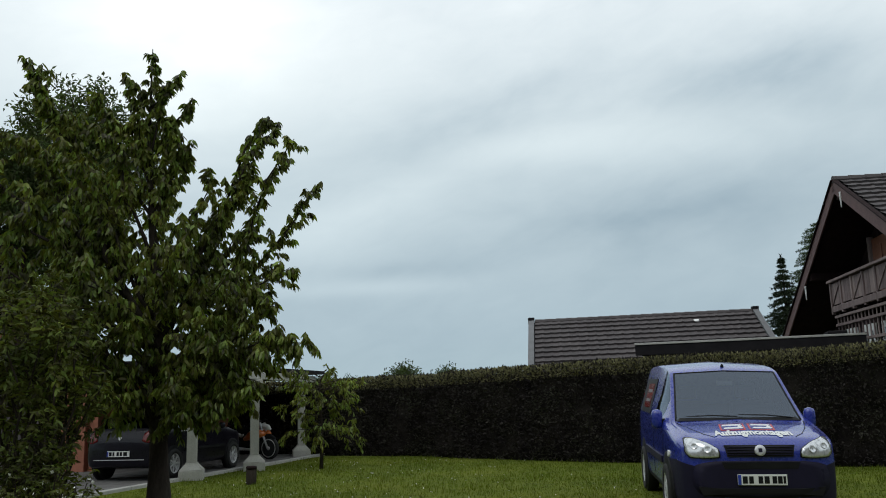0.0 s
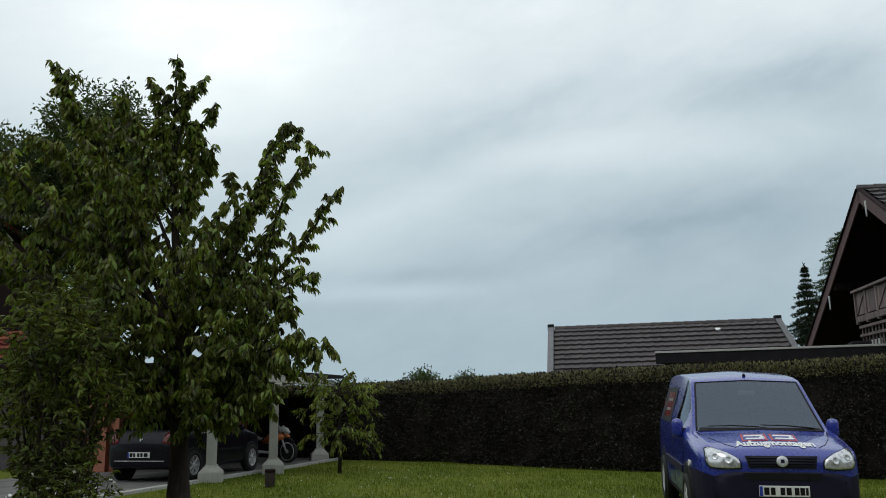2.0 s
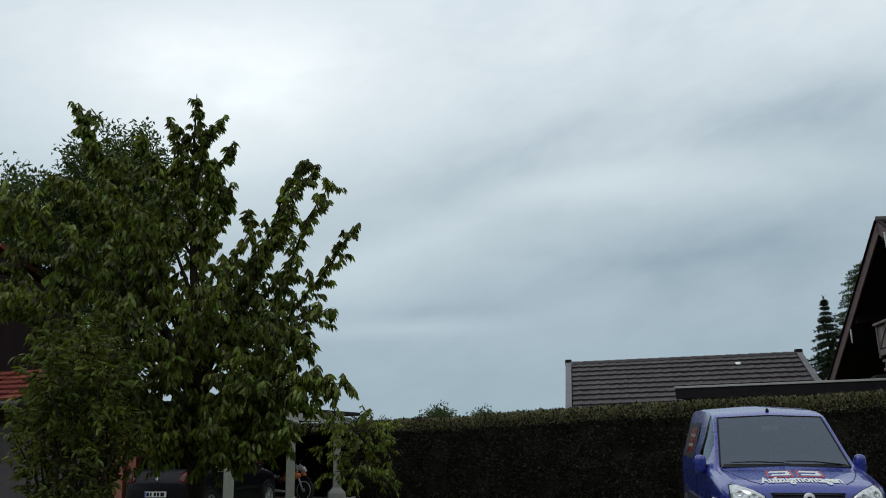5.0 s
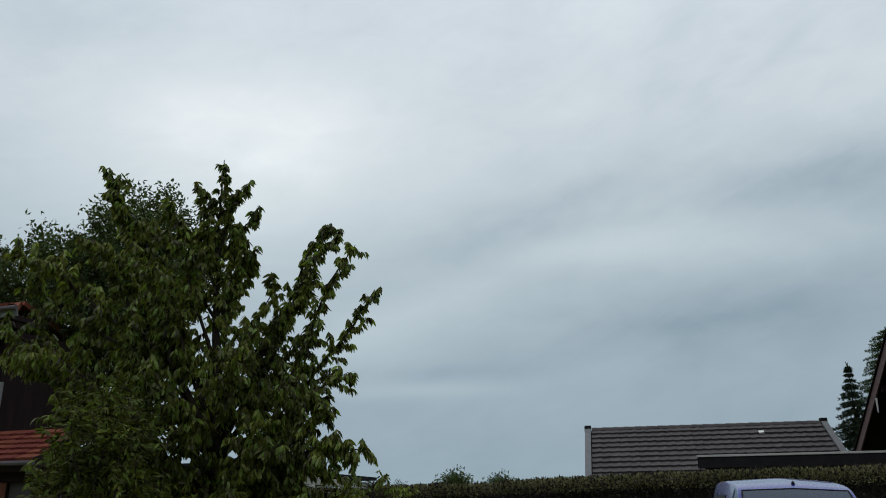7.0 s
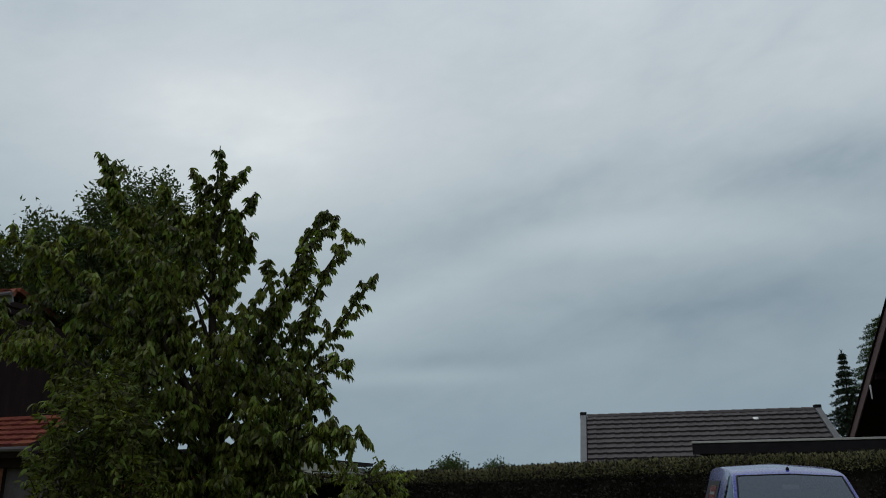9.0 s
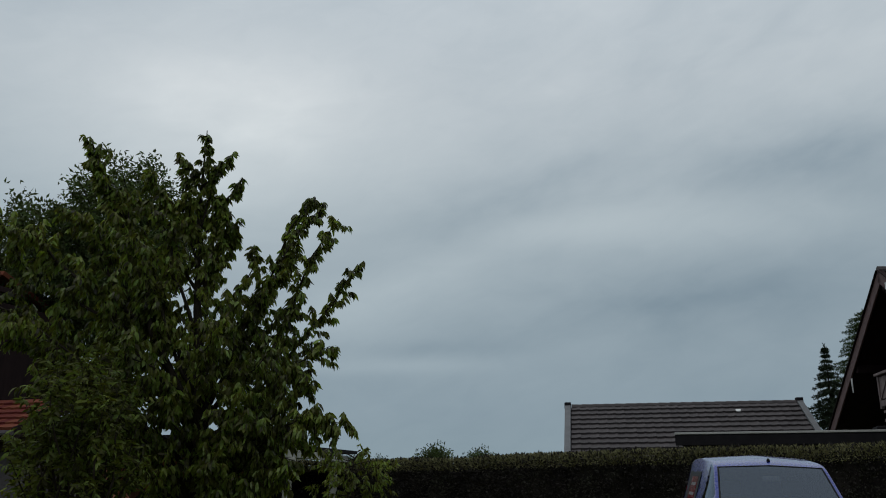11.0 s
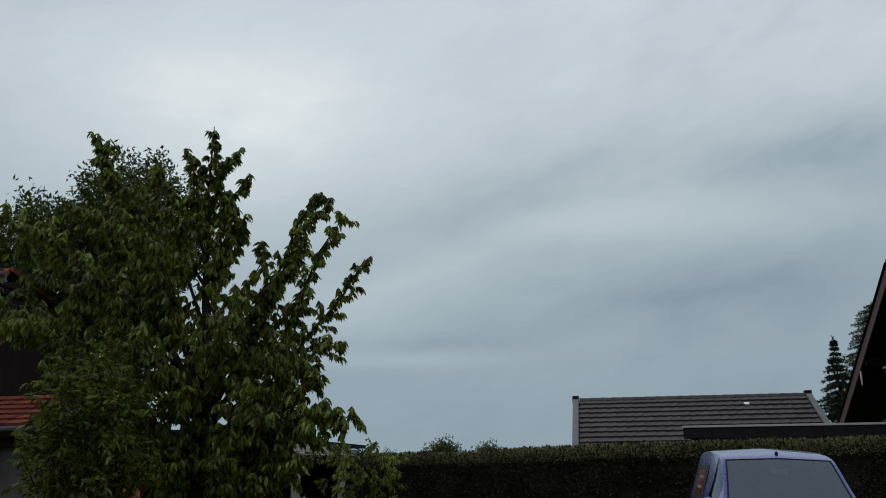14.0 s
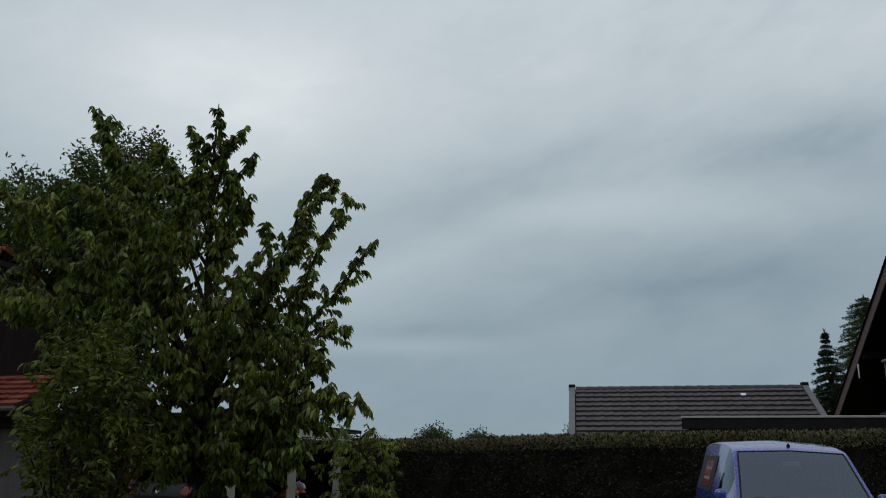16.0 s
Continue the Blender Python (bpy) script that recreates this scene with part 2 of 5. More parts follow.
def obj_from(name, bm, mat, parent=None, smooth=False):
    me = bpy.data.meshes.new(name)
    bm.to_mesh(me)
    bm.free()
    for m in (mat if isinstance(mat, (list, tuple)) else [mat]):
        me.materials.append(m)
    if smooth:
        me.polygons.foreach_set("use_smooth", [True] * len(me.polygons))
    ob = new(name, me)
    if parent:
        ob.parent = parent
    return ob


def part(name, bm, mat, parent, label="", smooth=False):
    ob = obj_from(name, bm, mat, parent, smooth)
    return tagged(ob, label) if label else ob


def thing(name, label, category, at=(0, 0, 0), turn=0.0, group="", kind=""):
    ob = new(name)
    ob.empty_display_size = 0.2
    ob.matrix_world = pose(*at, 0, 0, turn)
    return tagged(ob, label, category, group, kind)


def box(bm, lo, hi, bevel=0.0, m=None):
    """A box between two corners, its edges bevelled."""
    lo, hi = Vector(lo), Vector(hi)
    made = bmesh.ops.create_cube(bm, size=1.0)["verts"]
    bmesh.ops.scale(bm, vec=hi - lo, verts=made)
    bmesh.ops.translate(bm, vec=(lo + hi) / 2, verts=made)
    if bevel:
        edges = list({e for v in made for e in v.link_edges})
        res = bmesh.ops.bevel(bm, geom=edges, offset=bevel, segments=2, profile=0.5, affect="EDGES")
        made = list({v for f in res["faces"] for v in f.verts} | {v for v in made if v.is_valid})
    if m is not None:
        bmesh.ops.transform(bm, matrix=m, verts=made)
    return made


def a_box(lo, hi, bevel=0.0, m=None):
    bm = bmesh.new()
    box(bm, lo, hi, bevel, m)
    return bm


def beam(a, b, w, h, bevel=0.006):
    """A straight timber from a to b, w wide and h high."""
    a, b = Vector(a), Vector(b)
    d = b - a
    q = d.to_track_quat("Y", "Z").to_matrix().to_4x4()
    return a_box((-w / 2, 0, -h / 2), (w / 2, d.length, h / 2), bevel, Matrix.Translation(a) @ q)


def tube(points, radii, sides=8):
    """A tapered, bent tube through the points."""
    bm = bmesh.new()
    add_tube(bm, points, radii, sides)
    return bm


def add_tube(bm, points, radii, sides=8):
    points = [Vector(p) for p in points]
    rings = []
    for i, p in enumerate(points):
        d = (points[min(i + 1, len(points) - 1)] - points[max(i - 1, 0)]).normalized()
        q = d.to_track_quat("Z", "Y")
        rings.append([bm.verts.new(p + q @ Vector((math.cos(2 * math.pi * k / sides) * radii[i], math.sin(2 * math.pi * k / sides) * radii[i], 0)))
                      for k in range(sides)])
    for a, b in zip(rings, rings[1:]):
        for k in range(sides):
            bm.faces.new((a[k], a[(k + 1) % sides], b[(k + 1) % sides], b[k]))
    bm.faces.new(rings[0][::-1])
    bm.faces.new(rings[-1])


def lathe(profile, sides=24):
    """Turned about z: a list of (radius, height)."""
    bm = bmesh.new()
    rings = [[bm.verts.new((r * math.cos(2 * math.pi * k / sides), r * math.sin(2 * math.pi * k / sides), z)) for k in range(sides)] for r, z in profile]
    for a, b in zip(rings, rings[1:]):
        for k in range(sides):
            bm.faces.new((a[k], a[(k + 1) % sides], b[(k + 1) % sides], b[k]))
    bm.faces.new(rings[0][::-1])
    bm.faces.new(rings[-1])
    return bm


class Leaves:
    """Many small folded leaves gathered into one mesh."""

    def __init__(self):
        self.co, self.faces = [], []

    def leaf(self, at, along, normal, length, width, bend=0.25):
        along = along.normalized()
        side = along.cross(normal)
        if side.length < 1e-4:
            side = along.orthogonal()
        side.normalize()
        up = side.cross(along)
        k = len(self.co)
        droop = up * (-bend * length)
        self.co += [at, at + along * length * 0.45 + side * width * 0.5 + up * width * 0.12, at + along * length * 0.45 + droop * 0.2,
                    at + along * length * 0.45 - side * width * 0.5 + up * width * 0.12, at + along * length + droop]
        self.faces += [(k, k + 2, k + 1), (k, k + 3, k + 2), (k + 1, k + 2, k + 4), (k + 2, k + 3, k + 4)]

    def long_leaf(self, at, along, normal, length, width, bend=0.25):
        """A slender pointed leaf, widest below its middle, curling down."""
        along = along.normalized()
        side = along.cross(normal)
        if side.length < 1e-4:
            side = along.orthogonal()
        side.normalize()
        up = side.cross(along) * length * bend
        k = len(self.co)
        a, b = at + along * length * 0.32 + up * 0.25, at + along * length * 0.68 + up * 0.1
        self.co += [at, a + side * width * 0.5, a - side * width * 0.5, b + side * width * 0.4, b - side * width * 0.4, at + along * length - up * 0.4]
        self.faces += [(k, k + 2, k + 1), (k + 1, k + 2, k + 4, k + 3), (k + 3, k + 4, k + 5)]

    def blade(self, at, tip, side):
        k = len(self.co)
        self.co += [at - side, at + side, tip]
        self.faces.append((k, k + 1, k + 2))

    def to(self, name, mat, parent=None, label=""):
        me = bpy.data.meshes.new(name)
        me.from_pydata([tuple(c) for c in self.co], [], self.faces)
        me.materials.append(mat)
        ob = new(name, me)
        if parent:
            ob.parent = parent
        return tagged(ob, label) if label else ob


def rnd(a, b):
    return random.uniform(a, b)


def any_way():
    v = Vector((random.gauss(0, 1), random.gauss(0, 1), random.gauss(0, 1)))
    return v.normalized() if v.length > 1e-6 else Vector((0, 0, 1))


def step01(v):
    v = min(1.0, max(0.0, v))
    return v * v * (3 - 2 * v)


def lawn_height(x, y):
    """The lawn swells a hand's width where the van stands."""
    return 0.07 * step01((x + 0.5) / 3.0) * step01((16.5 - y) / 3.0) * step01((y - 9.0) / 3.5) + 0.015 * noise.noise(Vector((x * 0.5, y * 0.5, 0)))


# ---------------------------------------------------------------- ground


def build_ground():
    bm = bmesh.new()
    xs = [-2500, -900, -300, -100, -40, -20] + [-12 + 0.5 * i for i in range(53)] + [18, 24, 40, 100, 300, 900, 2500]
    ys = [-2500, -600, -100, -20, -5, 0] + [2 + 0.5 * i for i in range(51)] + [30, 36, 60, 100, 300, 900, 2500]
    grid = [[bm.verts.new((x, y, lawn_height(x, y) if abs(x) < 20 and 0 < y < 28 else 0.0)) for x in xs] for y in ys]
    for a, b in zip(grid, grid[1:]):
        for k in range(len(xs) - 1):
            bm.faces.new((a[k], a[k + 1], b[k + 1], b[k]))
    tagged(obj_from("ground", bm, LAWN, smooth=True), "mown green lawn with clover and moss", "lawn", kind="structure")


build_ground()


def build_back_walls():
    """Unseen walls added behind and beside the camera to cut low sky light."""
    for nm, lo, hi in (("wall_south", (-17, -4.6, -0.1), (17, -4.2, 7.6)), ("wall_west", (-17.4, -4.6, -0.1), (-17, 9.0, 5.2)), ("wall_east", (17, -4.6, -0.1), (17.4, 9.0, 5.2))):
        tagged(obj_from(nm, a_box(lo, hi, 0.02), RENDER_WALL), "unseen plain wall added to block low sky", "wall", kind="structure")


build_back_walls()

# the hedge runs on one line, with a slight bend
HEDGE = ((-13.0, 29.2, 2.0), (-2.9, 23.5, 2.05), (-0.5, 22.2, 2.08), (-0.12, 21.72, 2.1), (2.7, 19.25, 2.15), (7.6, 16.1, 2.22), (14.0, 12.2, 2.3))


def hedge_at(s):
    """The middle line of the hedge's front foot at s metres from its start: place, direction, height."""
    for (x0, y0, h0), (x1, y1, h1) in zip(HEDGE, HEDGE[1:]):
        d = math.hypot(x1 - x0, y1 - y0)
        if s <= d or (x1, y1, h1) == HEDGE[-1]:
            k = s / d
            return Vector((x0 + (x1 - x0) * k, y0 + (y1 - y0) * k, 0)), Vector((x1 - x0, y1 - y0, 0)).normalized(), h0 + (h1 - h0) * k
        s -= d


HEDGE_LENGTH = sum(math.hypot(b[0] - a[0], b[1] - a[1]) for a, b in zip(HEDGE, HEDGE[1:]))


def hedge_point(s, v, depth=1.0):
    """A point of the clipped surface; v runs up the front (0..1), over the top (1..1.6)."""
    p, d, h = hedge_at(s)
    back = Vector((-d.y, d.x, 0))
    lump = 0.09 * noise.noise(Vector((s * 0.9, v * 2.5, 3.0))) + 0.04 * noise.noise(Vector((s * 3.1, v * 7.0, 9.0)))
    h = h + 0.06 * noise.noise(Vector((s * 0.45, 0, 0)))
    if v < 0.86:
        return p + back * (0.02 + 0.12 * v / 0.86 + lump) + Vector((0, 0, (h - 0.26) * v / 0.86)), -back
    if v < 1.1:
        a = (v - 0.86) / 0.24 * math.pi / 2
        return p + back * (0.14 + 0.3 * (1 - math.cos(a)) + lump * 0.6) + Vector((0, 0, h - 0.26 + 0.26 * math.sin(a))), -back * math.cos(a) + Vector((0, 0, math.sin(a)))
    return p + back * (0.44 + (v - 1.1) * 1.6) + Vector((0, 0, h + lump * 0.5)), Vector((0, 0, 1))


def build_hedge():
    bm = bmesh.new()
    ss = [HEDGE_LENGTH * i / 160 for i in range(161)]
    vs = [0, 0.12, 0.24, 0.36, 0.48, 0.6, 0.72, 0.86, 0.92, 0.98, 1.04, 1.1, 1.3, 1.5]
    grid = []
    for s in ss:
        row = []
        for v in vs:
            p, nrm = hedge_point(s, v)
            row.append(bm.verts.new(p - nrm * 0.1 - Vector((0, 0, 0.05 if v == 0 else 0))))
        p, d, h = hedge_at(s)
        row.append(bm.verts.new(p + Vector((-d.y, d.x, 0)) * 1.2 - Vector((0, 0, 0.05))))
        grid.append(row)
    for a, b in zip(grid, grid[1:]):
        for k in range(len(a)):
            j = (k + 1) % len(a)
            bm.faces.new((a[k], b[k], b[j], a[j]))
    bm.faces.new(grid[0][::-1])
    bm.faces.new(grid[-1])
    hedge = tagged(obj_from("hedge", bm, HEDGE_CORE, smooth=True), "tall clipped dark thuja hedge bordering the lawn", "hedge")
    low, top = Leaves(), Leaves()
    for k in range(90000):
        s, v = rnd(4.0, HEDGE_LENGTH - 2.0), (rnd(0.0, 1.25) if k < 62000 else rnd(0.82, 1.25))
        p, nrm = hedge_point(s, v)
        patch = noise.noise(Vector((s * 1.3, v * 3.0, 5.0)))
        if v < 0.85 and patch < -0.28 and random.random() < 0.6:
            continue
        out = (nrm + any_way() * 0.8).normalized()
        # most leaves near the top take the paler colour, as if skylit
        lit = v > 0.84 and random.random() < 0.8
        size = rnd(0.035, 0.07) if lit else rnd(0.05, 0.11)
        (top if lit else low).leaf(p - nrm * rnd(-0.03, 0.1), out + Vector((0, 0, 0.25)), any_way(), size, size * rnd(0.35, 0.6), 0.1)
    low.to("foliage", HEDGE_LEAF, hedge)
    top.to("clipped_top", HEDGE_LIT, hedge, "shoots along the top in a skylit colour")


build_hedge()

# ---------------------------------------------------------------- buildings


def tile_mesh(name, w, l, mat):
    """One interlocking roof tile: a roll at one side, a thick lower edge. x across, y up the slope, z out."""
    bm = bmesh.new()
    xs = [(-0.5, 0.012), (-0.2, 0.008), (0.1, 0.012), (0.28, 0.021), (0.45, 0.021), (0.52, 0.014)]
    rows = [[bm.verts.new((a * w, y * l, z + lift)) for a, z in xs] for y, lift in ((-0.06, 0.06), (1.0, 0.0))]
    foot = [bm.verts.new((a * w, -0.06 * l, 0.0)) for a, z in xs]
    for k in range(len(xs) - 1):
        bm.faces.new((rows[0][k], rows[0][k + 1], rows[1][k + 1], rows[1][k]))
        bm.faces.new((foot[k], foot[k + 1], rows[0][k + 1], rows[0][k]))
    me = bpy.data.meshes.new(name)
    bm.to_mesh(me)
    bm.free()
    me.materials.append(mat)
    return me


def slope_frame(origin, across, up):
    """A frame whose x runs across the slope and y up it."""
    x = Vector(across).normalized()
    y = Vector(up).normalized()
    z = x.cross(y)
    m = Matrix((x, y, z)).transposed().to_4x4()
    m.translation = Vector(origin)
    return m


def lay_tiles(parent, mesh, m, cols, rows, w, l, skip=None):
    for j in range(rows):
        for i in range(cols):
            if skip and skip(i, j):
                continue
            ob = new("roof_tile", mesh)
            ob.parent = parent
            ob.matrix_local = m @ pose((i + 0.5) * w, j * l, rnd(0, 0.006), rnd(-0.5, 0.5), 0, rnd(-0.2, 0.2))


def slab(corners, thick):
    """A flat slab through four or more corners (anticlockwise from above), thick downwards."""
    bm = bmesh.new()
    top = [bm.verts.new(Vector(c)) for c in corners]
    low = [bm.verts.new(Vector(c) - Vector((0, 0, thick))) for c in corners]
    bm.faces.new(top)
    bm.faces.new(low[::-1])
    for k in range(len(top)):
        j = (k + 1) % len(top)
        bm.faces.new((low[k], low[j], top[j], top[k]))
    return bm


def build_shed():
    """The low garage behind the hedge: one long tiled slope, grey verge boards, a flat-roofed lean-to."""
    left, right = Vector((3.04, 27.5, 3.85)), Vector((9.88, 26.62, 3.92))
    d = (right - left).normalized()
    back = Vector((-d.y, d.x, 0)).normalized()
    pitch = radians(30)
    up = back * math.cos(pitch) + Vector((0, 0, math.sin(pitch)))
    shed = thing("garage", "low garage with a grey tiled roof behind the hedge", "garage", left - Vector((0, 0, 3.85)))
    inv = Matrix.Translation(-(left - Vector((0, 0, 3.85))))
    length, run = (right - left).length, 3.52
    eave_l = left - up * run
    m = inv @ slope_frame(eave_l, d, up)
    deck = a_box((-0.02, -0.02, -0.16), (length + 0.02, run, -0.012), 0.01, m)
    part("roof_deck", deck, DARK_SHEET, shed)
    down = -back * math.cos(pitch) * -1 + Vector((0, 0, -math.sin(pitch)))
    m2 = inv @ slope_frame(right + down * run, -d, -down)
    part("roof_deck", a_box((0, 0, -0.16), (length, run, 0.0), 0.01, m2), GREY_TILE, shed)
    part("verge_board", a_box((-0.21, -0.1, -0.2), (-0.025, run + 0.06, 0.1), 0.012, m), GREY_BOARD, shed, "pale grey metal verge")
    part("verge_board", a_box((length + 0.025, -0.1, -0.2), (length + 0.2, run + 0.06, 0.1), 0.012, m), GREY_BOARD, shed, "pale grey metal verge")
    part("gutter", a_box((-0.1, -0.14, -0.14), (length + 0.1, -0.03, -0.03), 0.02, m), GREY_BOARD, shed)
    for k in range(20):
        a = inv @ (left + d * (length * k / 20) + Vector((0, 0, 0.0)))
        b = inv @ (left + d * (length * (k + 1.06) / 20))
        part("ridge_tile", tube([a, b], [0.1, 0.085], 8), GREY_TILE, shed)
    for k, e in ((-0.12, 0), (length + 0.11, 1)):
        p = inv @ (left + d * k)
        part("finial", a_box(p - Vector((0.1, 0.1, 0.05)), p + Vector((0.1, 0.1, 0.16)), 0.02), DARK_SHEET, shed)
    w0 = eave_l + back * 0.35
    for a, b in ((w0, w0 + d * length), (w0 + back * 5.6, w0 + back * 5.6 + d * length)):
        part("wall", beam(inv @ Vector((a.x, a.y, 1.1)), inv @ Vector((b.x, b.y, 1.1)), 0.24, 2.2), RENDER_WALL, shed)
    for a in (w0, w0 + d * length):
        b = a + back * 5.6
        bm = bmesh.new()
        mid = (a + b) / 2
        q = [Vector((a.x, a.y, 0)), Vector((b.x, b.y, 0)), Vector((b.x, b.y, 2.1)), Vector((mid.x, mid.y, 3.6)), Vector((a.x, a.y, 2.1))]
        f1 = [bm.verts.new(inv @ (v - d * 0.12)) for v in q]
        f2 = [bm.verts.new(inv @ (v + d * 0.12)) for v in q]
        bm.faces.new(f1), bm.faces.new(f2[::-1])
        for k in range(5):
            bm.faces.new((f1[k], f1[k - 1], f2[k - 1], f2[k]))
        bmesh.ops.recalc_face_normals(bm, faces=bm.faces[:])
        part("gable_wall", bm, RENDER_WALL, shed)
    tm = tile_mesh("roof_tile", length / 25, 0.32, GREY_TILE)
    lay_tiles(shed, tm, m, 25, 11, length / 25, 0.32)
    # the one pale glass tile
    part("glass_tile", a_box((5.0, 2.86, 0.03), (5.16, 3.02, 0.07), 0.01, m), WHITE_PAINT, shed, "small pale roof tile")


build_shed()


def build_lean_to():
    a, b = Vector((5.09, 22.13, 0)), Vector((10.3, 20.55, 0))
    d = (b - a).normalized()
    back = Vector((-d.y, d.x, 0))
    L = (b - a).length
    ob = thing("flat_roofed_shed", "flat-roofed shed with a dark roof edge behind the hedge", "shed", a)
    m = slope_frame((0, 0, 0), d, back)
    part("roof", a_box((0, 0, 2.5), (L, 3.6, 2.7), 0.01, m), DARK_SHEET, ob)
    part("fascia", a_box((-0.03, -0.06, 2.42), (L + 0.03, -0.003, 2.69), 0.012, m), DARK_SHEET, ob)
    part("edge_strip", a_box((-0.04, -0.085, 2.692), (L + 0.04, 0.12, 2.745), 0.008, m), KERB, ob, "grey metal edge strip")
    part("wall", a_box((0.25, 0.3, 0), (L - 0.25, 0.5, 2.5), 0.01, m), DARK_WOOD, ob)
    part("wall", a_box((0.25, 3.2, 0), (L - 0.25, 3.4, 2.5), 0.01, m), DARK_WOOD, ob)
    part("wall", a_box((0.25, 0.5, 0), (0.45, 3.2, 2.5), 0.01, m), DARK_WOOD, ob)
    part("roof_box", a_box((L - 0.75, 0.4, 2.7), (L - 0.3, 1.2, 2.86), 0.03, m), DARK_SHEET, ob, "dark roof box")


build_lean_to()


def build_chalet():
    apex = Vector((10.73, 22.0, 7.04))
    far = Vector((0.141, 0.99, 0))
    inn = Vector((0.99, -0.141, 0))
    base = Vector((apex.x, apex.y, 0))
    ch = thing("chalet", "dark timber chalet with a balcony and grey tiled roof", "house", base - Vector((0, 0, 0.08)))
    m = Matrix((inn, far, Vector((0, 0, 1)))).transposed().to_4x4()      # x into the house, y to its far side
    rise = 0.57
    c = 1 / math.sqrt(1 + rise * rise)
    for sgn, reach in ((1, 8.0), (-1, 6.4)):
        up = m.to_3x3() @ Vector((0, -sgn * c, rise * c))
        across = m.to_3x3() @ Vector((sgn * -1.0, 0, 0))
        L = reach / c
        x0 = 0.0 if sgn < 0 else -9.5
        fr = slope_frame(m @ Vector((0, sgn * reach, 7.02 - rise * reach)), across, up)
        part("roof", a_box((x0, 0, -0.2), (x0 + 9.5, L - 0.02, -0.01), 0.01, fr), DARK_SHEET, ch)
        lo, hi = (-0.05, -0.004) if sgn < 0 else (0.004, 0.05)
        part("barge_board", a_box((lo, -0.1, -0.3), (hi, L - 0.02, 0.02), 0.008, fr), BARGE_WOOD, ch, "red-brown barge board")
        part("verge_strip", a_box((lo - 0.03, -0.1, 0.025), (hi + 0.05, L, 0.06), 0.01, fr), DARK_WOOD, ch, "dark verge strip")
        tm = tile_mesh("chalet_tile", 0.32, 0.36, GREY_TILE)
        if sgn < 0:
            fr2 = fr @ Matrix.Translation((0.1, L - 13 * 0.36, 0.01))
            lay_tiles(ch, tm, fr2, 12, 13, 0.32, 0.36)
        else:
            part("tile_layer", a_box((-9.5, 0, 0.0), (-0.1, L, 0.05), 0.01, fr), GREY_TILE, ch)
        part("soffit", a_box((x0 + (0.06 if sgn < 0 else 0), 0.1, -0.24), (x0 + (9.5 if sgn < 0 else 9.44), L - 0.1, -0.204), 0, fr), DARK_WOOD, ch)
    for k in range(22):
        part("ridge_tile", tube([m @ Vector((k * 0.42 - 0.05, 0, 7.05)), m @ Vector((k * 0.42 + 0.42, 0, 7.05))], [0.12, 0.1], 8), GREY_TILE, ch)
    # walls: the gable of upright boards stands 1.3 m back under the roof
    bm = bmesh.new()
    q = [(0, 7.4, 0), (0, 7.4, 2.5), (0, 0, 6.7), (0, -5.8, 3.4), (0, -5.8, 0)]
    f1 = [bm.verts.new(m @ (Vector(v) + Vector((1.36, 0, 0)))) for v in q]
    f2 = [bm.verts.new(m @ (Vector(v) + Vector((1.6, 0, 0)))) for v in q]
    bm.faces.new(f1), bm.faces.new(f2[::-1])
    for k in range(5):
        bm.faces.new((f1[k], f1[k - 1], f2[k - 1], f2[k]))
    bmesh.ops.recalc_face_normals(bm, faces=bm.faces[:])
    part("gable_wall", bm, DARK_WOOD, ch)
    for k in range(58):
        y = -5.7 + k * 0.225
        top = 6.66 - rise * abs(y + 0.11) - 0.12
        if -0.1 < y < 1.6:
            lo = 5.68
        else:
            lo = 2.6
        if top > lo + 0.1:
            part("wall_board", a_box((1.325 + rnd(0, 0.008), y, lo), (1.357, y + 0.215, top), 0.006, m), DARK_WOOD, ch)
    part("side_wall", a_box((1.6, -5.8, 0), (9.0, -5.55, 3.3), 0.01, m), DARK_WOOD, ch)
    part("side_wall", a_box((1.6, 7.15, 0), (9.0, 7.4, 2.5), 0.01, m), DARK_WOOD, ch)
    part("lower_wall", a_box((1.3, -5.8, 0), (1.345, 7.4, 2.5), 0.005, m), RENDER_WALL, ch)
    door = part("balcony_door", a_box((1.28, -0.1, 3.5), (1.33, 1.5, 5.62), 0.01, m), DOOR_WOOD, ch, "red-brown wooden balcony door")
    for y in (-0.1, 0.7):
        part("door_panel", a_box((1.255, y + 0.08, 3.7), (1.275, y + 0.74, 5.4), 0.015, m), DOOR_WOOD, door)
    part("door_frame", a_box((1.2, 1.5, 3.5), (1.34, 1.64, 5.7), 0.01, m), RAIL_WOOD, ch, "pale grey door post")
    # purlins and pale pendants
    for y, z in ((0, 6.62), (3.2, 4.85), (-3.2, 4.85), (6.6, 2.95)):
        part("purlin", a_box((0.03, y - 0.09, z - 0.12), (1.36, y + 0.09, z + 0.1), 0.01, m), DARK_WOOD, ch)
    for y, z in ((-0.52, 6.5), (3.45, 4.5)):
        bm = bmesh.new()
        vs = [bm.verts.new(m @ Vector((dx, y + dy, z + dz))) for dx in (-0.055, -0.085) for dy, dz in ((-0.035, 0.1), (0.035, 0.1), (0.024, -0.08), (0, -0.32), (-0.024, -0.08))]
        bm.faces.new(vs[:5]), bm.faces.new(vs[5:][::-1])
        for k in range(5):
            bm.faces.new((vs[k], vs[(k + 1) % 5], vs[5 + (k + 1) % 5], vs[5 + k]))
        bmesh.ops.recalc_face_normals(bm, faces=bm.faces[:])
        part("pendant", bm, WHITE_PAINT, ch, "pale carved wooden pendant")
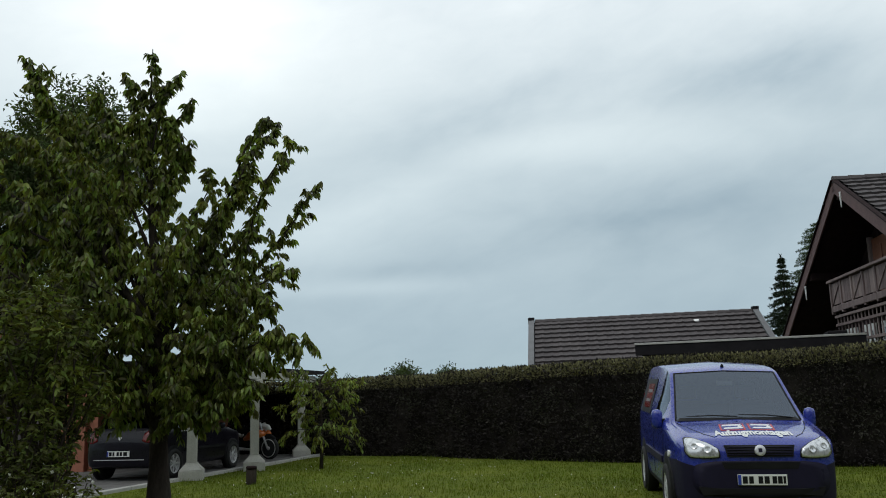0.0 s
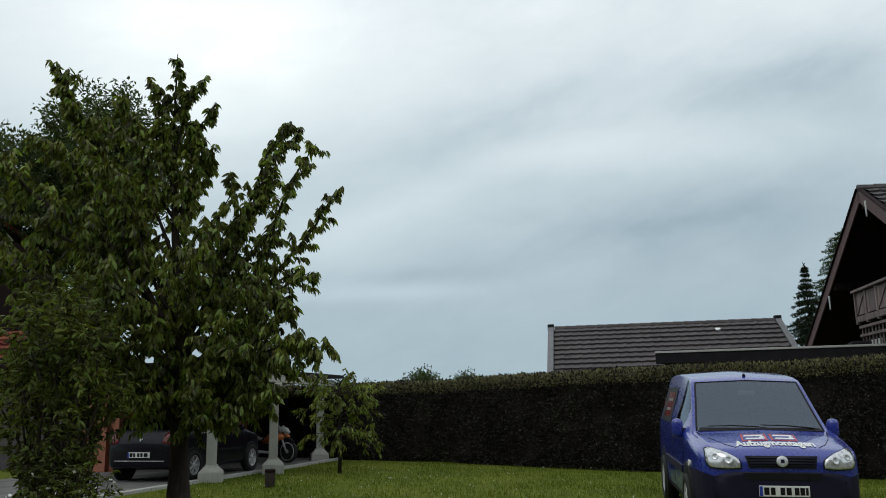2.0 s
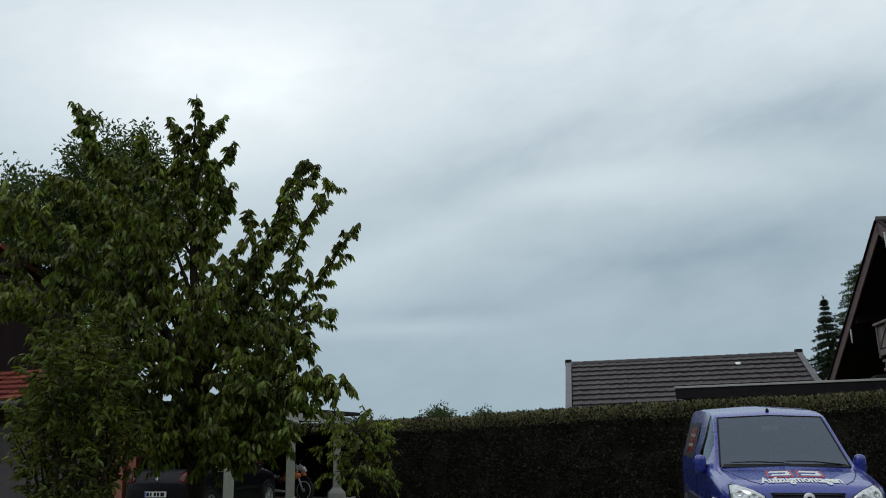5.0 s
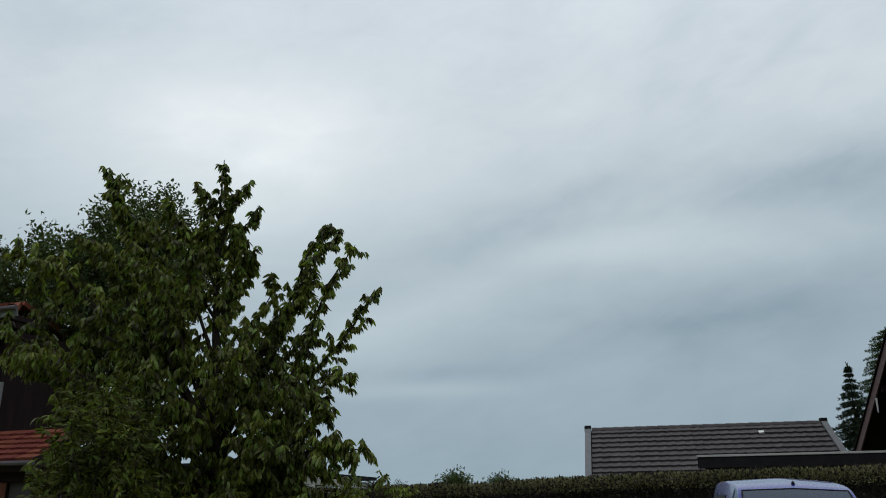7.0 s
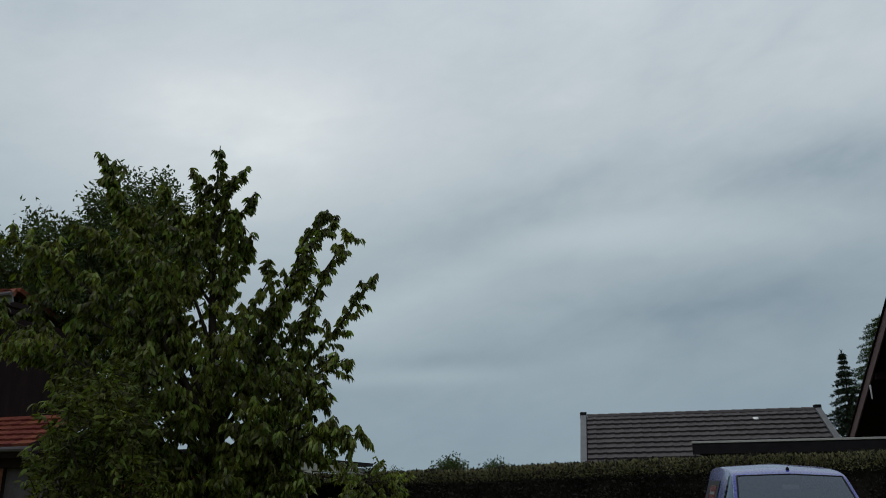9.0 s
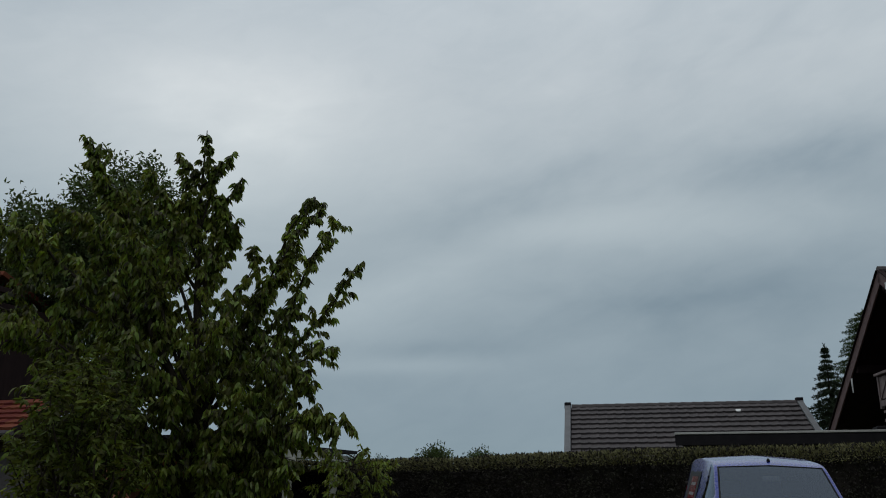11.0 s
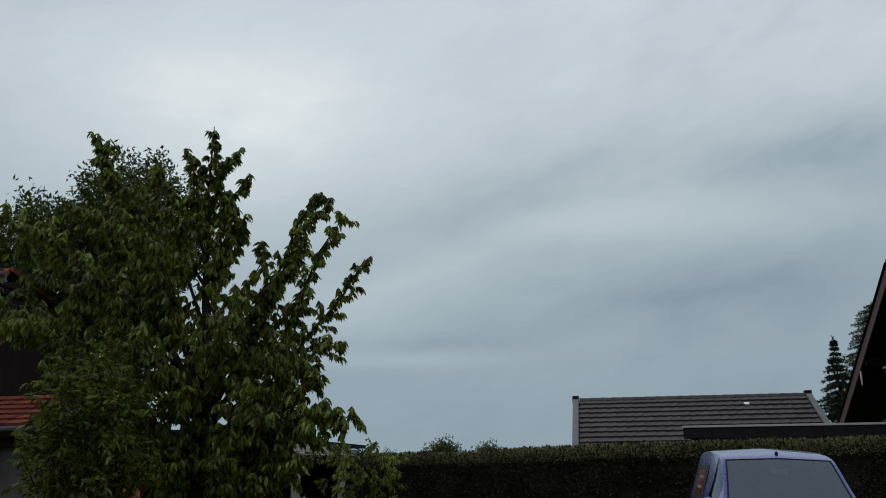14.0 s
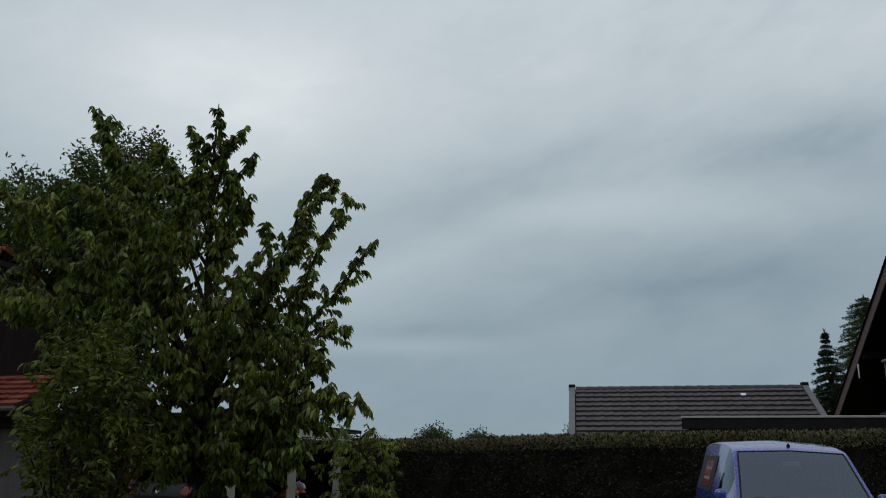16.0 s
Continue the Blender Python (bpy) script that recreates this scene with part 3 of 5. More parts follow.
    # balcony
    ya, yb, zf, zr = 1.1, -5.6, 3.66, 4.44
    part("balcony_floor", a_box((-0.02, yb, zf - 0.1), (1.3, ya, zf), 0.01, m), DARK_WOOD, ch)
    part("floor_edge", a_box((-0.1, yb, zf - 0.1), (-0.025, ya + 0.05, zf + 0.06), 0.01, m), RAIL_WOOD, ch, "weathered edge board")
    part("hand_rail", a_box((-0.16, yb, zr - 0.07), (0.02, ya + 0.06, zr), 0.012, m), RAIL_WOOD, ch, "weathered hand rail")
    n = 8
    for k in range(n + 1):
        y = ya + (yb - ya) * k / n
        part("post", a_box((-0.1, y - 0.045, zf - 0.15), (-0.01, y + 0.045, zr - 0.07), 0.008, m), RAIL_WOOD, ch)
        if k < n:
            y2 = ya + (yb - ya) * (k + 1) / n
            for j in range(4):
                a, b = y + (y2 - y) * j / 4, y + (y2 - y) * (j + 1) / 4
                part("rail_board", a_box((-0.065, min(a, b) + 0.004, zf + 0.1), (-0.035, max(a, b) - 0.004, zr - 0.1), 0.004, m), RAIL_WOOD, ch)
            bm = beam(m @ Vector((-0.075, y - 0.05, zf + 0.1)), m @ Vector((-0.075, y2 + 0.05, zr - 0.12)), 0.03, 0.03, 0.004)
            if k % 2 == 0:
                part("brace", bm, RAIL_WOOD, ch)
    for k in range(8):
        part("floor_joist", a_box((0.06, ya - 0.12 - k * 0.95, zf - 0.26), (1.3, ya - k * 0.95, zf - 0.11), 0.01, m), DARK_WOOD, ch)
    # the latticed front under the balcony
    for z in (3.43, 3.2, 2.72):
        part("lattice_rail", a_box((-0.06, yb, z - 0.035), (0.0, ya - 0.05, z + 0.035), 0.006, m), RAIL_WOOD, ch)
    for k in range(28):
        y = ya - 0.1 - k * 0.26
        part("lattice_bar", a_box((-0.012, y - 0.028, 2.62), (0.012, y + 0.028, 3.43), 0.004, m), RAIL_WOOD, ch)
    for y in (4.4, 2.9, 1.4):
        win = part("window", a_box((1.24, y - 1.0, 2.35), (1.3, y, 3.3), 0.01, m), WHITE_PAINT, ch, "white-framed window")
        for j in range(2):
            part("pane", a_box((1.225, y - 0.84 + j * 0.46, 2.55), (1.238, y - 0.66 + j * 0.46, 3.1), 0.003, m), PANE, win)


PANE = material("dark_window_pane", ((0.03, 0.035, 0.04), (0.05, 0.055, 0.06)), 2.0, 0.08, spec=0.8)
build_chalet()


def build_house():
    """The neighbour's house beside the carport, seen between the leaves."""
    org = Vector((-8.2, 20.3, 0))
    ho = thing("house", "pale rendered house with red tiled roofs", "house", org)
    m = Matrix((E1, E2, Vector((0, 0, 1)))).transposed().to_4x4()
    # dark wood colour stands for the tree and eaves shade on this wall
    wall = part("wall", a_box((-15, 1.6, 0), (-7.25, 5.0, 6.75), 0.02, m), DARK_WOOD, ho, "upper wall, its shade put into dark wood")
    part("porch_wall", a_box((-4.93, 0.35, 0), (-1.9, 1.595, 2.2), 0.02, m), SHADED_RENDER, ho)
    # dark panel in place of the open porch: its inner shade as colour
    part("porch_back", a_box((-15, 1.2, 0), (-4.95, 1.595, 2.5), 0.02, m), DARK_WOOD, ho, "dark panel standing for the shaded porch opening")
    part("porch_beam", a_box((-15, 0.1, 2.21), (-3.6, 0.32, 2.6), 0.015, m), DARK_WOOD, ho, "dark porch beam")
    part("porch_post", a_box((-5.24, 0.04, 0), (-4.98, 0.3, 2.2), 0.02, m), SALMON, ho, "salmon painted post")
    part("loggia_parapet", a_box((-7.42, 1.36, 3.85), (-6.9, 1.43, 5.1), 0.01, m), GREY_BOARD, ho, "grey boarded parapet")
    # under the upper eave: a dark panel as the recess's shade, then boards
    part("loggia", a_box((-9.2, 1.5, 3.9), (-7.3, 1.597, 6.0), 0.01, m), DARK_WOOD, ho, "dark panel standing for the recess in shade")
    for k in range(7):
        part("pale_board", a_box((-9.0 + k * 0.22, 1.44, 3.75), (-8.795 + k * 0.22, 1.495, 6.68), 0.008, m), GREY_BOARD, ho)
    for lo_y, lo_z, hi_y, hi_z, right, rows, cols in ((-0.35, 2.72, 1.7, 3.72, -3.5, 6, 18), (0.3, 7.05, 3.3, 8.14, -5.6, 4, 14)):
        up = Vector((0, hi_y - lo_y, hi_z - lo_z))
        L = up.length
        fr = m @ slope_frame((-15.5, lo_y, lo_z), (1, 0, 0), up)
        W = right + 15.5
        hip = 0.0 if lo_z < 5 else L
        bm = bmesh.new()
        for z in (-0.012, -0.16):
            bm.faces.new([bm.verts.new(fr @ Vector(c)) for c in ((0, 0, z), (W, 0, z), (W - hip, L, z), (0, L, z))])
        vs = bm.verts[:]
        for k in range(4):
            bm.faces.new((vs[k], vs[(k + 1) % 4], vs[4 + (k + 1) % 4], vs[4 + k]))
        bmesh.ops.recalc_face_normals(bm, faces=bm.faces[:])
        part("roof", bm, RED_TILE, ho)
        part("fascia", a_box((0, -0.05, -0.3), (W, -0.004, 0.0), 0.01, fr), GREY_BOARD if hip else DARK_WOOD, ho, "grey eaves board" if hip else "dark eaves board")
        if not hip:
            part("verge_board", a_box((W + 0.004, -0.06, -0.26), (W + 0.05, L, 0.06), 0.01, fr), DARK_WOOD, ho)
        part("gutter", tube([fr @ Vector((0, -0.1, -0.04)), fr @ Vector((W + 0.05, -0.1, -0.04))], [0.065, 0.065], 8), SHADED_RENDER, ho)
        tm = tile_mesh("red_tile", 0.3, 0.36, RED_TILE)
        lay_tiles(ho, tm, fr @ Matrix.Translation((W - cols * 0.3, 0, 0)), cols, rows, 0.3, 0.36, (lambda i, j: hip > 0 and i > cols - 2 - j * 1.3))
    back = m @ slope_frame((-8.6, 6.3, 7.05), (-1, 0, 0), Vector((0, -3.0, 1.09)))
    part("roof", a_box((0, 0, -0.16), (6.9, 3.19, 0), 0.01, back), RED_TILE, ho)
    for k in range(5):
        part("rafter_end", a_box((-6.0 - k * 0.8, 0.36, 6.7), (-5.88 - k * 0.8, 1.6, 6.86), 0.01, m), DARK_WOOD, ho)


build_house()

# ---------------------------------------------------------------- carport and its floor


def build_carport():
    cols = (Vector((-5.12, 17.54, 0)), Vector((-4.29, 19.4, 0)), Vector((-3.95, 23.4, 0)))
    cp = thing("carport", "flat carport on pale square stone columns", "carport", cols[0])
    inv = Matrix.Translation(-cols[0])
    fr = Matrix((E1, E2, Vector((0, 0, 1)))).transposed().to_4x4()
    for p in cols:
        m = inv @ Matrix.Translation(p) @ pose(0, 0, 0, 0, 0, 13)
        c = part("column", a_box((-0.1, -0.1, 0.34), (0.1, 0.1, 1.9), 0.015, m), STONE, cp, "pale square stone column")
        bm = a_box((-0.24, -0.24, -0.03), (0.24, 0.24, 0.2), 0.025, m)
        rings = ((0.235, 0.2), (0.19, 0.25), (0.13, 0.31), (0.115, 0.345))
        vs = [[bm.verts.new(m @ Vector((sx * r, sy * r, z))) for sx, sy in ((-1, -1), (1, -1), (1, 1), (-1, 1))] for r, z in rings]
        for a, b in zip(vs, vs[1:]):
            for k in range(4):
                bm.faces.new((a[k], a[(k + 1) % 4], b[(k + 1) % 4], b[k]))
        bm.faces.new(vs[-1])
        part("plinth", bm, STONE, c, "stepped stone plinth")
        part("capital", a_box((-0.17, -0.17, 1.9), (0.17, 0.17, 2.02), 0.025, m), STONE, c)
    a, b = cols[0] - E2 * 1.6, cols[2] + E2 * 0.7
    for p, q in ((a, cols[1] + E2 * 0.0), (cols[1], b)):
        part("beam", beam(inv @ (p + Vector((0, 0, 2.11))), inv @ (q + Vector((0, 0, 2.11))), 0.2, 0.17, 0.01), STONE, cp, "pale grey edge beam")
    corners = [a + E1 * 0.25, b + E1 * 0.25 + E2 * 0.3, b - E1 * 3.6 + E2 * 0.3, a - E1 * 3.4]
    part("roof", slab([inv @ (v + Vector((0, 0, 2.34))) for v in corners], 0.09), DARK_SHEET, cp, "dark flat roof")
    for k in range(9):
        p = a + (b - a) * (k + 0.5) / 9
        part("rafter", beam(inv @ (p + Vector((0, 0, 2.15)) - E1 * 0.15), inv @ (p - E1 * 3.4 + Vector((0, 0, 2.15))), 0.09, 0.1), DARK_WOOD, cp)


build_carport()


def build_wall():
    """The salmon garden wall that closes the carport."""
    p = Vector((-8.25, 20.1, 0))
    part_a = beam(p + Vector((0, 0, 1.1)), p + E2 * 7.0 + Vector((0, 0, 1.1)), 0.24, 2.2, 0.01)
    tagged(obj_from("wall_carport", part_a, SALMON), "salmon rendered wall behind the parked car", "wall", kind="structure")
    part_b = beam(p - E1 * 0.95 + Vector((0, 0, 1.14)), p + Vector((0, 0, 1.14)) - E1 * 0.13, 0.24, 2.28, 0.01)
    tagged(obj_from("wall_side", part_b, SALMON), "salmon rendered side wall", "wall", kind="structure")


build_wall()


def build_paving():
    a, b = Vector((-6.45, 13.6, 0)), Vector((-3.45, 24.2, 0))
    d = (b - a).normalized()
    left = Vector((-d.y, d.x, 0))
    floor = tagged(obj_from("pavement", slab([a, b, b + left * 4.9, a + left * 4.9], 0.1), PAVING), "grey slab paving under the carport", "paving", kind="structure")
    floor.location.z = 0.012
    n = 14
    L = (b - a).length
    mats = bpy.data.meshes.new("kerb")
    bm = a_box((0, -0.02, -0.05), (L / n - 0.012, 0.13, 0.05), 0.012)
    bm.to_mesh(mats)
    bm.free()
    mats.materials.append(KERB)
    ang = math.degrees(math.atan2(d.y, d.x))
    for k in range(n):
        ob = new("kerb_stone", mats)
        ob.parent = floor
        ob.matrix_local = pose(*(a + d * (L * k / n) - left * 0.12 + Vector((0, 0, rnd(-0.006, 0.006)))), 0, 0, ang + rnd(-0.3, 0.3))
    sm = bpy.data.meshes.new("paving_slab")
    bm = a_box((0.006, 0.006, 0.0), (0.494, 0.494, 0.022), 0.006)
    bm.to_mesh(sm)
    bm.free()
    sm.materials.append(PAVING)
    for i in range(int(L / 0.5)):
        for j in range(9):
            ob = new("paving_slab", sm)
            ob.parent = floor
            ob.matrix_local = pose(*(a + d * (i * 0.5) + left * (0.02 + j * 0.5) + Vector((0, 0, 0.001 + rnd(0, 0.003)))), 0, 0, ang)


build_paving()


def build_bollard():
    ob = thing("garden_bollard", "short dark brown wooden bollard on the lawn", "bollard", (-3.6, 16.25, 0))
    part("shaft", lathe([(0.09, -0.03), (0.095, 0.0), (0.095, 0.27), (0.088, 0.275)], 18), BARK, ob, "", True)
    part("cap", lathe([(0.1, 0.275), (0.101, 0.315), (0.09, 0.33), (0.02, 0.335)], 18), DARK_WOOD, ob, "dark cap", True)


build_bollard()

# ---------------------------------------------------------------- vehicles
from mathutils.bvhtree import BVHTree

BLUE_PAINT = material("blue_car_paint", ((0.016, 0.03, 0.26), (0.019, 0.034, 0.285)), 3.0, 0.28, fine=0.05, coat=0.8)
NAVY_PAINT = material("black_car_paint", ((0.005, 0.004, 0.009), (0.007, 0.0055, 0.012)), 3.0, 0.3, fine=0.05, coat=0.12, spec=0.25)
BUMPER = material("dark_bumper_plastic", ((0.007, 0.005, 0.02), (0.011, 0.009, 0.03)), 5.0, 0.6, spec=0.25, bump=0.1, bump_scale=200)
BLACK = material("black_plastic", ((0.006, 0.006, 0.007), (0.011, 0.011, 0.012)), 8.0, 0.6, spec=0.2)
RUBBER = material("tyre_rubber", ((0.012, 0.012, 0.012), (0.022, 0.022, 0.022)), 10.0, 0.85, bump=0.3)
ALLOY = material("alloy", ((0.55, 0.55, 0.57), (0.66, 0.66, 0.68)), 10.0, 0.35, metal=0.35)
LAMP = material("headlamp_reflector", ((0.2, 0.21, 0.23), (0.75, 0.77, 0.8), (0.88, 0.9, 0.92)), 22.0, 0.12, metal=0.5, fine=0.5, detail=2, coat=0.8)
RED_LAMP = material("red_lamp", ((0.12, 0.006, 0.006), (0.2, 0.01, 0.01)), 10.0, 0.2)
RED_DECAL = material("red_decal", ((0.5, 0.04, 0.03), (0.56, 0.06, 0.05)), 5.0, 0.4)
PLATE = material("plate_white", ((0.72, 0.72, 0.7), (0.78, 0.78, 0.76)), 5.0, 0.5, fine=0.05)
PLATE_BLUE = material("plate_blue", ((0.02, 0.05, 0.35), (0.03, 0.06, 0.4)), 5.0, 0.5, fine=0.05)
SEAT = material("seat_fabric", ((0.02, 0.022, 0.03), (0.032, 0.035, 0.046)), 9.0, 0.95)
ORANGE = material("orange_fairing", ((0.55, 0.12, 0.02), (0.65, 0.17, 0.03)), 6.0, 0.3, coat=0.5)
GLASS = glass_material("car_glass", (0.14, 0.17, 0.21), ior=2.1)
GLASS_DARK = glass_material("tinted_glass", (0.3, 0.35, 0.38))


def catmull(rows, n):
    """Rows of numbers, n steps between each pair, gliding through all."""
    rows = np.array(rows, float)
    p = np.vstack([2 * rows[0] - rows[1], rows, 2 * rows[-1] - rows[-2]])
    out = []
    for i in range(len(rows) - 1):
        a, b, c, d = p[i:i + 4]
        for k in range(n):
            t = k / n
            h = 0.5 * ((2 * b) + (c - a) * t + (2 * a - 5 * b + 4 * c - d) * t * t + (3 * b - a - 3 * c + d) * t ** 3)
            lin = b + (c - b) * t
            out.append(0.55 * h + 0.45 * lin)
    out.append(rows[-1])
    return np.array(out)


class Shell:
    """A vehicle's skin, lofted from stations x, zb, zm, w, zbelt, wt, zt, zc (front first)."""
    N, M = 5, 3

    def __init__(self, stations):
        st = catmull(stations, self.N)
        rings = []
        for x, zb, zm, w, zl, wt, zt, zc in st:
            half = [(0.0, zb), (w - 0.09, zb), (w - 0.012, zb + 0.1), (w, zm), (w - 0.012, zl), (wt + (w - wt) * 0.42, zl + (zt - zl) * 0.52),
                    (wt, zt), (wt - 0.055, zt + (zc - zt) * 0.5), (0.0, zc)]
            half = catmull(half, self.M)
            rings.append(half)
        self.st, self.half = st, np.array(rings)

    def point(self, i, j, side):
        y, z = self.half[i][j]
        return Vector((self.st[i][0], y * side, z))

    def cells(self, pick, side):
        """Quads of the coarse cells (station, strip) that pick accepts, on one side."""
        for i in range(len(self.st) - 1):
            for j in range(len(self.half[0]) - 1):
                if pick(i // self.N, j // self.M):
                    yield i, j

    def mesh(self, pick, sides=(1, -1), caps=False, shrink=0.0):
        bm = bmesh.new()
        seen = {}

        def vert(i, j, s):
            p = self.point(i, j, s)
            key = (round(p.x, 4), round(p.y, 4), round(p.z, 4))
            if key not in seen:
                seen[key] = bm.verts.new(p)
            return seen[key]

        for s in sides:
            for i, j in self.cells(pick, s):
                q = [vert(i, j, s), vert(i + 1, j, s), vert(i + 1, j + 1, s), vert(i, j + 1, s)]
                q = list(dict.fromkeys(q))
                if len(q) > 2:
                    try:
                        bm.faces.new(q if s < 0 else q[::-1])
                    except ValueError:
                        pass
        if caps:
            for i in (0, len(self.st) - 1):
                ring = [vert(i, j, 1) for j in range(len(self.half[0]))] + [vert(i, j, -1) for j in range(len(self.half[0]) - 2, 0, -1)]
                bm.faces.new(list(dict.fromkeys(ring)))
        bmesh.ops.recalc_face_normals(bm, faces=bm.faces[:])
        return bm

    def tree(self):
        bm = self.mesh(lambda i, j: True, caps=True)
        t = BVHTree.FromBMesh(bm)
        bm.free()
        return t


CASTS = {"front": (lambda a, b: Vector((6, a, b)), Vector((-1, 0, 0))), "rear": (lambda a, b: Vector((-6, a, b)), Vector((1, 0, 0))),
         "top": (lambda a, b: Vector((a, b, 6)), Vector((0, 0, -1))), "right": (lambda a, b: Vector((a, -6, b)), Vector((0, 1, 0))),
         "left": (lambda a, b: Vector((a, 6, b)), Vector((0, -1, 0)))}


def on_skin(tree, way, a, b, off):
    make, d = CASTS[way]
    o = make(a, b)
    hit, nrm, _, _ = tree.ray_cast(o, d)
    if hit is None:
        hit, nrm, _, _ = tree.find_nearest(o + d * 4.0)
    if nrm.dot(d) > 0:
        nrm = -nrm
    return hit + (nrm * 0.6 - d * 0.4) * off


def draped(tree, way, outline, off=0.012, rings=4, smooth=3, sink=0.03):
    """A thin panel with the given outline, laid onto the skin."""
    pts = np.array(outline + outline[:1], float)
    if smooth > 1:
        wrap = np.vstack([pts[-2], pts, pts[1]])
        fine = []
        for i in range(1, len(wrap) - 2):
            a, b, c, d = wrap[i - 1:i + 3]
            for k in range(smooth):
                t = k / smooth
                h = 0.5 * ((2 * b) + (c - a) * t + (2 * a - 5 * b + 4 * c - d) * t * t + (3 * b - a - 3 * c + d) * t ** 3)
                fine.append(0.5 * h + 0.5 * (b + (c - b) * t))
        pts = np.array(fine)
    else:
        pts = pts[:-1]
    mid = pts.mean(0)
    bm = bmesh.new()
    centre = bm.verts.new(on_skin(tree, way, *mid, off))
    last = None
    for r in range(1, rings + 1):
        ring = [bm.verts.new(on_skin(tree, way, *(mid + (p - mid) * r / rings), off)) for p in pts]
        n = len(ring)
        for k in range(n):
            if last is None:
                bm.faces.new((centre, ring[k], ring[(k + 1) % n]))
            else:
                bm.faces.new((last[k], ring[k], ring[(k + 1) % n], last[(k + 1) % n]))
        last = ring
    skirt = [bm.verts.new(on_skin(tree, way, *p, -sink)) for p in pts]
    for k in range(len(skirt)):
        bm.faces.new((last[k], skirt[k], skirt[(k + 1) % len(skirt)], last[(k + 1) % len(skirt)]))
    bmesh.ops.recalc_face_normals(bm, faces=bm.faces[:])
    return bm


def quad(a0, a1, b0, b1):
    return [(a0, b0), (a1, b0), (a1, b1), (a0, b1)]


def wheel(parent, x, y, radius, width, spokes, side):
    """A wheel whose axle lies along y: tyre, rim and spokes."""
    m = Matrix.Translation((x, y, radius)) @ pose(0, 0, 0, -90 * side, 0, 0)
    w = width / 2
    bm = lathe([(radius * 0.6, -w), (radius * 0.93, -w), (radius, -w * 0.6), (radius, w * 0.6), (radius * 0.93, w), (radius * 0.66, w), (radius * 0.64, w * 0.3)], 32)
    bm.transform(m)
    ty = part("wheel", bm, RUBBER, parent, "black tyre on a pale alloy rim", True)
    bm = lathe([(radius * 0.64, -w * 0.9), (radius * 0.66, w * 0.75), (radius * 0.61, w * 0.85), (radius * 0.58, w * 0.2), (radius * 0.1, w * 0.1)], 32)
    bm.transform(m)
    part("rim", bm, BLACK, ty, "", True)
    bm = lathe([(radius * 0.655, w * 0.7), (radius * 0.665, w * 0.9), (radius * 0.6, w * 0.92), (radius * 0.59, w * 0.7)], 32)
    bm.transform(m)
    part("rim_edge", bm, ALLOY, ty, "", True)
    bm = lathe([(radius * 0.17, w * 0.3), (radius * 0.17, w * 0.8), (radius * 0.12, w * 0.88)], 16)
    bm.transform(m)
    part("hub", bm, ALLOY, ty, "", True)
    for k in range(spokes):
        bm = a_box((radius * 0.12, -radius * 0.065, w * 0.5), (radius * 0.62, radius * 0.065, w * 0.82), radius * 0.02,
                   m @ pose(0, 0, 0, 0, 0, 360 * k / spokes))
        part("spoke", bm, ALLOY, ty)


def number_plate(parent, m, bars):
    """m: x to the viewer's right, y up, z out of the plate."""
    pl = part("number_plate", a_box((-0.25, -0.055, 0), (0.25, 0.055, 0.012), 0.004, m), PLATE, parent, "white number plate with dark bars")
    part("plate_band", a_box((-0.247, -0.05, 0.012), (-0.214, 0.05, 0.0145), 0, m), PLATE_BLUE, pl, "blue end band")
    for a, b in bars:
        part("bar", a_box((a, -0.037, 0.012), (b, 0.037, 0.0145), 0, m), BLACK, pl)


def lettering(text, height, parent, mat, place, label, bold=0.0):
    """Letters from the built-in font as a thin mesh; place maps their x, y to the skin."""
    cu = bpy.data.curves.new("lettering", "FONT")
    cu.body, cu.size, cu.align_x, cu.resolution_u, cu.offset = text, height / 0.7, "CENTER", 3, bold
    tmp = new("lettering_source", cu)
    dg = bpy.context.evaluated_depsgraph_get()
    me = bpy.data.meshes.new_from_object(tmp.evaluated_get(dg))
    bpy.data.objects.remove(tmp)
    bpy.data.curves.remove(cu)
    for v in me.vertices:
        v.co = place(v.co.x, v.co.y)
    me.materials.clear()
    me.materials.append(mat)
    ob = new("lettering", me)
    ob.parent = parent
    return tagged(ob, label)


